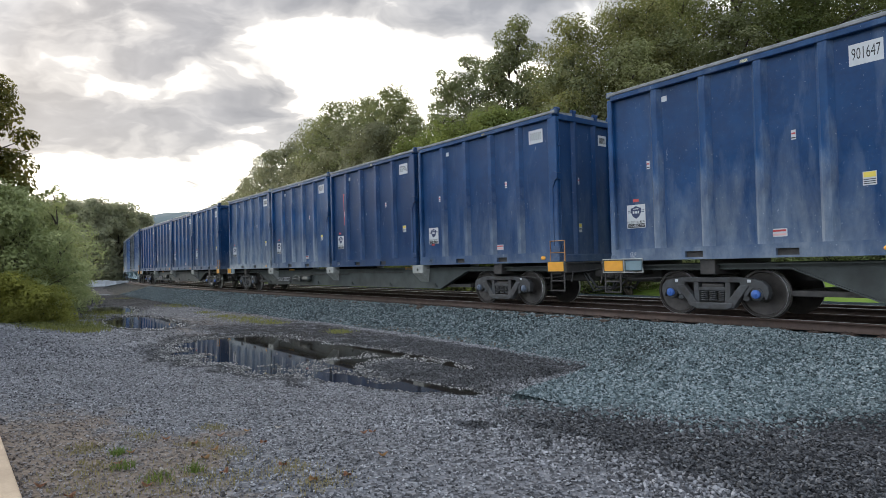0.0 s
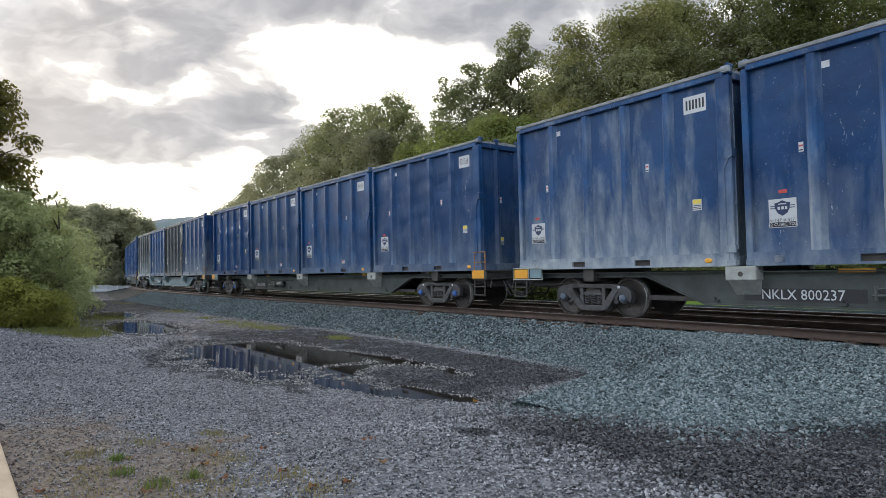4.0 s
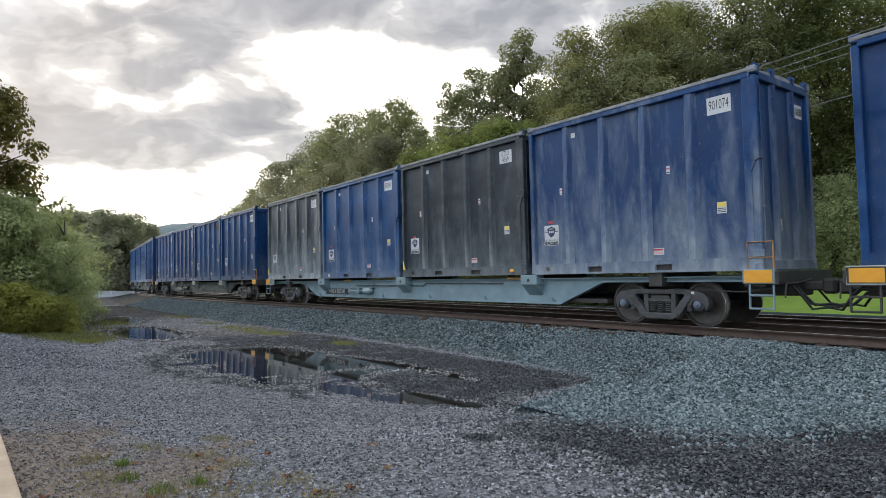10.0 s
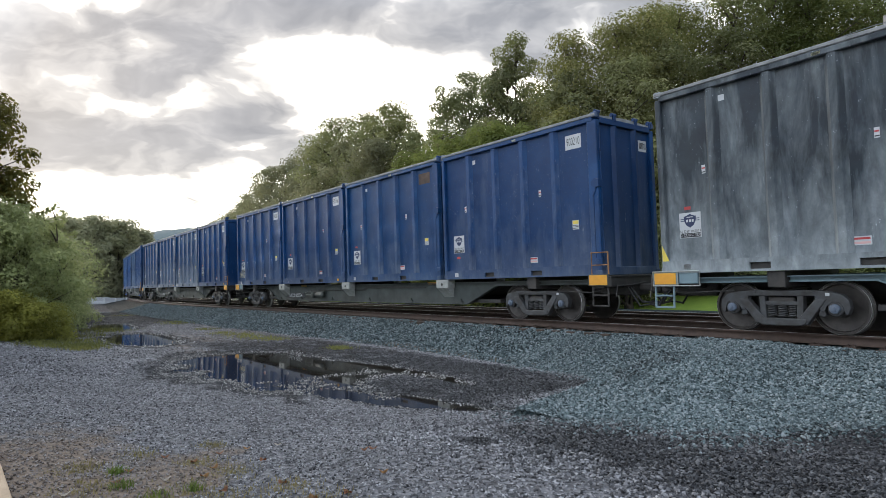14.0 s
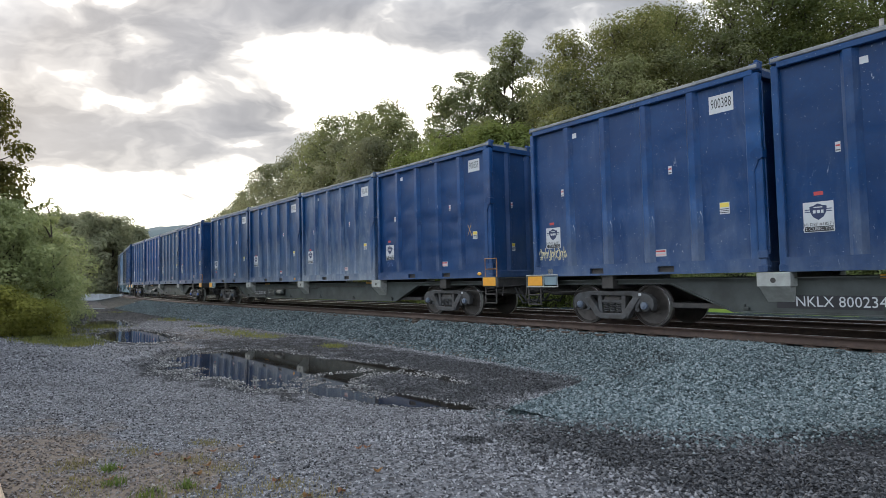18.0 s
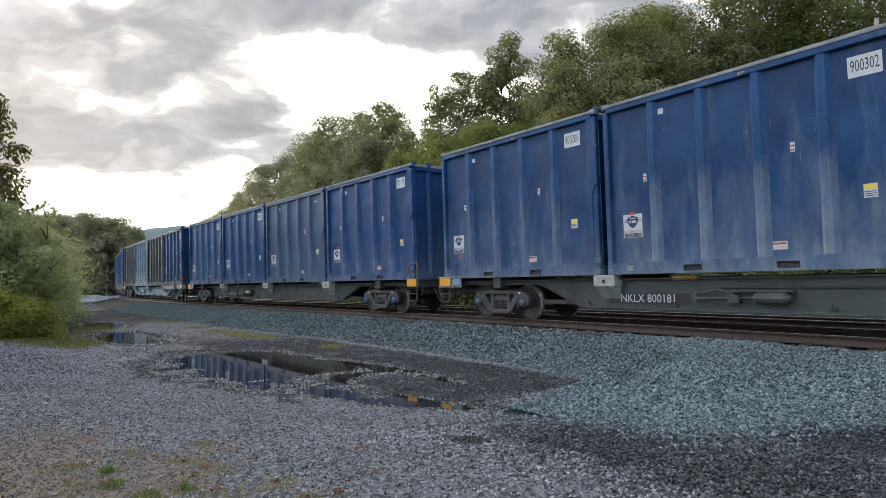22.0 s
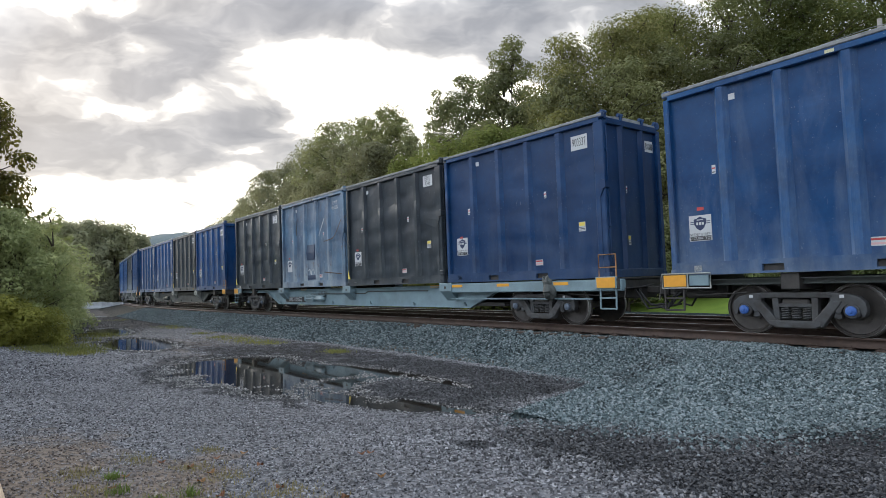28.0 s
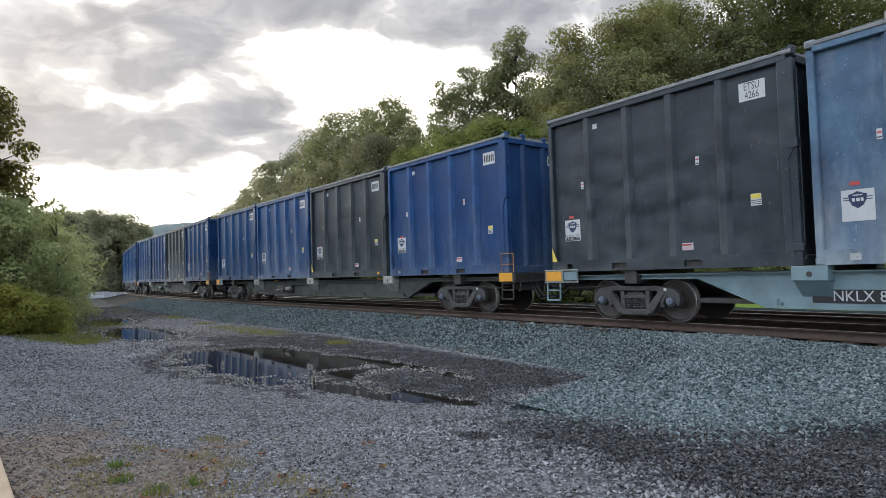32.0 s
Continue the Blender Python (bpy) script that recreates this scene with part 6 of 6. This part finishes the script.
# ---- things about the yard ----
def make_pole_line():
    """Pole line behind the train, with its wires."""
    spots = [(18.6, 24.0), (-9.6, 61.5)]
    tops = []
    for x, y in spots:
        z = float(ground_height(np.array([x]), np.array([y]))[0])
        pole = tagged(new("utility_pole"), "weathered grey wooden utility pole with a crossarm", "utility pole", "poles of the wire line")
        pole.matrix_basis = pose(x, y, z - 0.1, 0, 0, 0)
        bm = bmesh.new()
        tube(bm, [(0, 0, 0), (0, 0, 5), (0, 0, 11.8)], [0.15, 0.125, 0.09], 10)
        part("shaft", bm, POLE_WOOD, pole, smooth=True)
        bm = bmesh.new()
        box(bm, -1.1, 1.1, 0.08, 0.18, 10.9, 11.02, 0.01)
        place_part(part("crossarm", bm, POLE_WOOD, pole), pose(0, 0, 0, 0, 0, 37))
        bm = bmesh.new()
        lathe(bm, [(0.02, 0.0), (0.05, 0.02), (0.05, 0.08), (0.02, 0.12)], (0, 0, 0), 8)
        cap = mesh_of("insulator", bm, BRIGHT_STEEL)
        for u in (-1.0, 0.0, 1.0):
            place_part(part("insulator", cap, None, pole), pose(u * 0.8, u * 0.6 + 0.1, 11.02, 90, 0, 0))
        tops.append((x, y, z + 11.1))
    for u, dz in ((-1.0, 0.0), (0.0, 0.0), (1.0, 0.0), (0.0, -2.2)):
        bm = bmesh.new()
        (x0, y0, z0), (x1, y1, z1) = tops
        x2, y2, z2 = x0 + (x0 - x1) * 0.8, y0 + (y0 - y1) * 0.8, z0
        pts = []
        for a, b in (((x2, y2, z2), (x0, y0, z0)), ((x0, y0, z0), (x1, y1, z1))):
            for i in range(12):
                f = i / 12
                pts.append((a[0] + (b[0] - a[0]) * f + u * 0.8, a[1] + (b[1] - a[1]) * f + u * 0.6 + 0.1, a[2] + (b[2] - a[2]) * f + dz - 3.2 * f * (1 - f)))
        tube(bm, pts, 0.017, 5)
        tagged(new("overhead_wire", mesh_of("overhead_wire", bm, WIRE_GREY)), "thin grey overhead wire strung between the poles", "wire", "wires of the pole line")


def make_barriers():
    """Pale concrete barriers across the end of the gravel road."""
    bm = bmesh.new()
    prism(bm, [(-0.30, 0.0), (0.30, 0.0), (0.30, 0.12), (0.16, 0.36), (0.11, 0.81), (-0.11, 0.81), (-0.16, 0.36), (-0.30, 0.12)], -0.9, 0.9)
    me = mesh_of("concrete_barrier", bm, PALE_CONCRETE)
    for i in range(5):
        ob = new("concrete_barrier", me)
        x, y = -42.3 + i * 0.95, 73.6 + i * 0.75
        ob.matrix_basis = pose(x, y, float(ground_height(np.array([x]), np.array([y]))[0]) - 0.02, 0, 0, -40)
        tagged(ob, "pale concrete barrier across the gravel road's end", "barrier", "barriers at the road's end")


def make_kerb():
    """The edge of a concrete pad beside the gravel."""
    bm = bmesh.new()
    a, b = Vector((-2.62, 3.9)), Vector((-5.3, 7.18))
    d = (b - a).normalized()
    n = Vector((-d.y, d.x))
    far = [a - d * 4, b, b + n * 6, a - d * 4 + n * 6]
    lo = [bm.verts.new((p.x, p.y, -0.12)) for p in far]
    hi = [bm.verts.new((p.x, p.y, 0.10)) for p in far]
    bm.faces.new(hi), bm.faces.new(lo[::-1])
    for i in range(4):
        bm.faces.new((lo[i], lo[(i + 1) % 4], hi[(i + 1) % 4], hi[i]))
    bmesh.ops.bevel(bm, geom=bm.edges[:], offset=0.02, segments=2, affect="EDGES", profile=0.5)
    tagged(new("concrete_pad", mesh_of("concrete_pad", bm, CONCRETE)), "tan concrete pad with a rounded edge beside the gravel", "concrete pad", kind="structure")


def blades(rng, n, spread, tall, width):
    """Grass blades: narrow bent strips from the ground."""
    p = rng.normal(0, spread, (n, 2))
    h, a = tall * rng.uniform(0.4, 1.1, n), rng.uniform(0, 2 * math.pi, n)
    lean = rng.uniform(0.2, 0.9, n) * h
    dx, dy = np.cos(a), np.sin(a)
    w = width * rng.uniform(0.6, 1.2, n)
    v = np.zeros((n, 5, 3))
    for k, (f, q) in enumerate(((0, 1), (0, -1), (0.55, 0.7), (0.55, -0.7), (1, 0))):
        v[:, k, 0] = p[:, 0] + dx * lean * f * f - dy * w * q
        v[:, k, 1] = p[:, 1] + dy * lean * f * f + dx * w * q
        v[:, k, 2] = h * f * (1 - 0.25 * f)
    base = np.arange(n)[:, None] * 5
    f = np.concatenate([base + [0, 1, 3], base + [0, 3, 2], base + [2, 3, 4]])
    return v.reshape(-1, 3), f


def lie_on(x, y):
    s, o = along(np.array([x]), np.array([y]))
    return max(float(ground_height(np.array([x]), np.array([y]))[0]), float(ballast_height(s, o)[0]))


def make_tufts():
    rng = np.random.RandomState(9)
    for name, mat, label, places in (
            ("grass_tuft", TUFT_GREEN, "small green grass tuft in the gravel", [(-2.63, 5.07, 0.05), (-2.2, 4.75, 0.05), (-2.9, 5.5, 0.04), (-2.0, 5.0, 0.035)]),
            ("dead_grass", TUFT_DRY, "flattened patch of dead straw-coloured grass in the gravel", [(-2.35, 5.95, 0.12), (-2.0, 4.9, 0.2), (-1.55, 4.75, 0.2), (-2.9, 5.0, 0.16), (-1.9, 5.6, 0.12), (-3.1, 6.2, 0.14), (-1.2, 5.0, 0.12), (-2.6, 4.5, 0.2), (-1.9, 4.45, 0.2), (-3.3, 5.6, 0.12), (-0.9, 4.6, 0.12), (-2.6, 6.9, 0.1)]),
            ("verge_grass", TUFT_MIX, "thin yellow-green grass growing at the ballast's foot", [(-8.7, 24.5, 0.3), (-7.8, 23.5, 0.35), (-7.1, 22.6, 0.35), (-6.3, 21.7, 0.3), (-5.6, 20.9, 0.25), (-13.7, 31.9, 0.4), (-14.8, 33.4, 0.4), (-10.4, 27.0, 0.25), (-22.3, 43.0, 0.5), (-3.0, 17.9, 0.2), (-2.8, 17.5, 0.15)]),
            ("road_edge_grass", TUFT_MIX, "yellow-green grass along the gravel road's edge", [(-11.3, 19.2, 0.4), (-12.2, 19.0, 0.4), (-10.9, 18.7, 0.35), (-12.8, 21.5, 0.4), (-11.8, 20.2, 0.4), (-13.0, 19.3, 0.4), (-14.0, 24.0, 0.5), (-12.3, 19.7, 0.5), (-13.4, 20.6, 0.5), (-11.6, 19.6, 0.4), (-14.6, 26.4, 0.5), (-16.0, 28.0, 0.6)])):
        for x, y, r in places:
            big = name in ("verge_grass", "road_edge_grass")
            n = 180 if name == "verge_grass" else 300 if big else 260 if name == "dead_grass" else 90
            v, f = blades(rng, n, r, 0.20 if name == "road_edge_grass" else 0.14 if big else 0.05 if name == "dead_grass" else 0.11, 0.010 if big else 0.004)
            ob = new(name, raw_mesh(name, v, f, mat))
            ob.matrix_basis = pose(x, y, lie_on(x, y))
            tagged(ob, label, "grass", "tufts in the gravel", "stuff")


def make_leaves():
    """A few fallen leaves on the gravel."""
    rnd = random.Random(12)
    litter = [(-0.6 - 3.2 * rnd.random(), 4.3 + 2.6 * rnd.random() ** 1.4, rnd.uniform(0, 360), rnd.choice((LEAF_RUSSET, LEAF_FALLEN, LEAF_RUSSET, LEAF_PALE))) for _ in range(22)]
    for x, y, a, mat in (*litter, (-0.5, 5.29, 20, LEAF_FALLEN), (-2.41, 6.0, 80, LEAF_RUSSET), (-1.75, 6.05, 140, LEAF_RUSSET), (-2.95, 4.85, 200, LEAF_PALE), (-2.2, 4.6, 10, LEAF_RUSSET)):
        bm = bmesh.new()
        ring = [bm.verts.new((0.042 * math.cos(q) * (1.2 if abs(math.cos(q)) > 0.9 else 1), 0.028 * math.sin(q), 0.018 + 0.016 * math.cos(2 * q))) for q in (2 * math.pi * i / 12 for i in range(12))]
        mid = bm.verts.new((0, 0, 0.012))
        for i in range(12):
            bm.faces.new((mid, ring[i], ring[(i + 1) % 12]))
        bmesh.ops.solidify(bm, geom=bm.faces[:], thickness=0.002)
        ob = new("fallen_leaf", mesh_of("fallen_leaf", bm, mat))
        ob.matrix_basis = pose(x, y, float(ground_height(np.array([x]), np.array([y]))[0]) + 0.006, 4, 6, a)
        tagged(ob, "curled fallen leaf lying on the gravel", "leaf", "fallen leaves on the gravel")


POLE_WOOD = worn("pole_wood", (0.30, 0.28, 0.26), (0.20, 0.18, 0.165), 0.85, 0.0, 4.0)
TUFT_GREEN = foliage("tuft_green", (0.06, 0.12, 0.03), (0.13, 0.22, 0.06))
TUFT_DRY = foliage("tuft_dry", (0.20, 0.15, 0.09), (0.36, 0.29, 0.18))
TUFT_MIX = foliage("tuft_mixed", (0.10, 0.11, 0.04), (0.22, 0.215, 0.08))
LEAF_FALLEN = plain("leaf_tan", (0.30, 0.15, 0.05), 0.7)
LEAF_RUSSET = plain("leaf_russet", (0.26, 0.11, 0.05), 0.7)
LEAF_PALE = plain("leaf_pale", (0.45, 0.40, 0.34), 0.7)
make_pole_line()
make_barriers()
make_kerb()
make_tufts()
make_leaves()


# ---- what moves ----
# near end of the head car's first container along the track
TRAIN_AT = [(0, -15.76), (3, -33.33), (6, -50.62), (9, -67.80), (13, -90.64), (19, -124.77), (23, -147.36), (28, -175.86), (29.5, -184.42), (31, -193.07), (32, -198.76)]


def train_at(t):
    """Where the head car's container row begins: a smooth curve through the places above."""
    ts, ps = zip(*TRAIN_AT)
    return float(np.polyval(np.polyfit(ts, ps, 5), t))


def car_pose(start):
    """The pose of a car whose container row begins at start: it stands on its two trucks."""
    a, b = (at(start + d, TRACK_OFF) for d in (TRUCK_IN, ROW_L - TRUCK_IN))
    x, y = (a[0] + b[0]) / 2, (a[1] + b[1]) / 2
    return pose(float(x), float(y), RAIL + 0.753 * math.sin(radians(CANT)), -CANT, 0, math.degrees(math.atan2(b[1] - a[1], b[0] - a[0])))


def motions():
    start = train_at(0)
    rows_t = [i * 1.0 for i in range(33)]
    spin_t = [i / 10 for i in range(321)]
    spins = [math.degrees((train_at(t) - start) / WHEEL_R) for t in spin_t]
    for n, (car, wheels, boxes) in enumerate(CARS):
        poses = [(t, car_pose(train_at(t) + n * PITCH)) for t in rows_t]
        walk(car, poses)
        for k, ob in enumerate(boxes):
            local = pose(-ROW_L / 2 + BOX_L / 2 + k * (BOX_L + BOX_GAP), 0, DECK)
            walk(ob, [(t, m @ local) for t, m in poses])
        for ws, x in wheels:
            walk(ws, [(t, pose(x, 0, WHEEL_R, 0, a, 0)) for t, a in zip(spin_t, spins)])


motions()
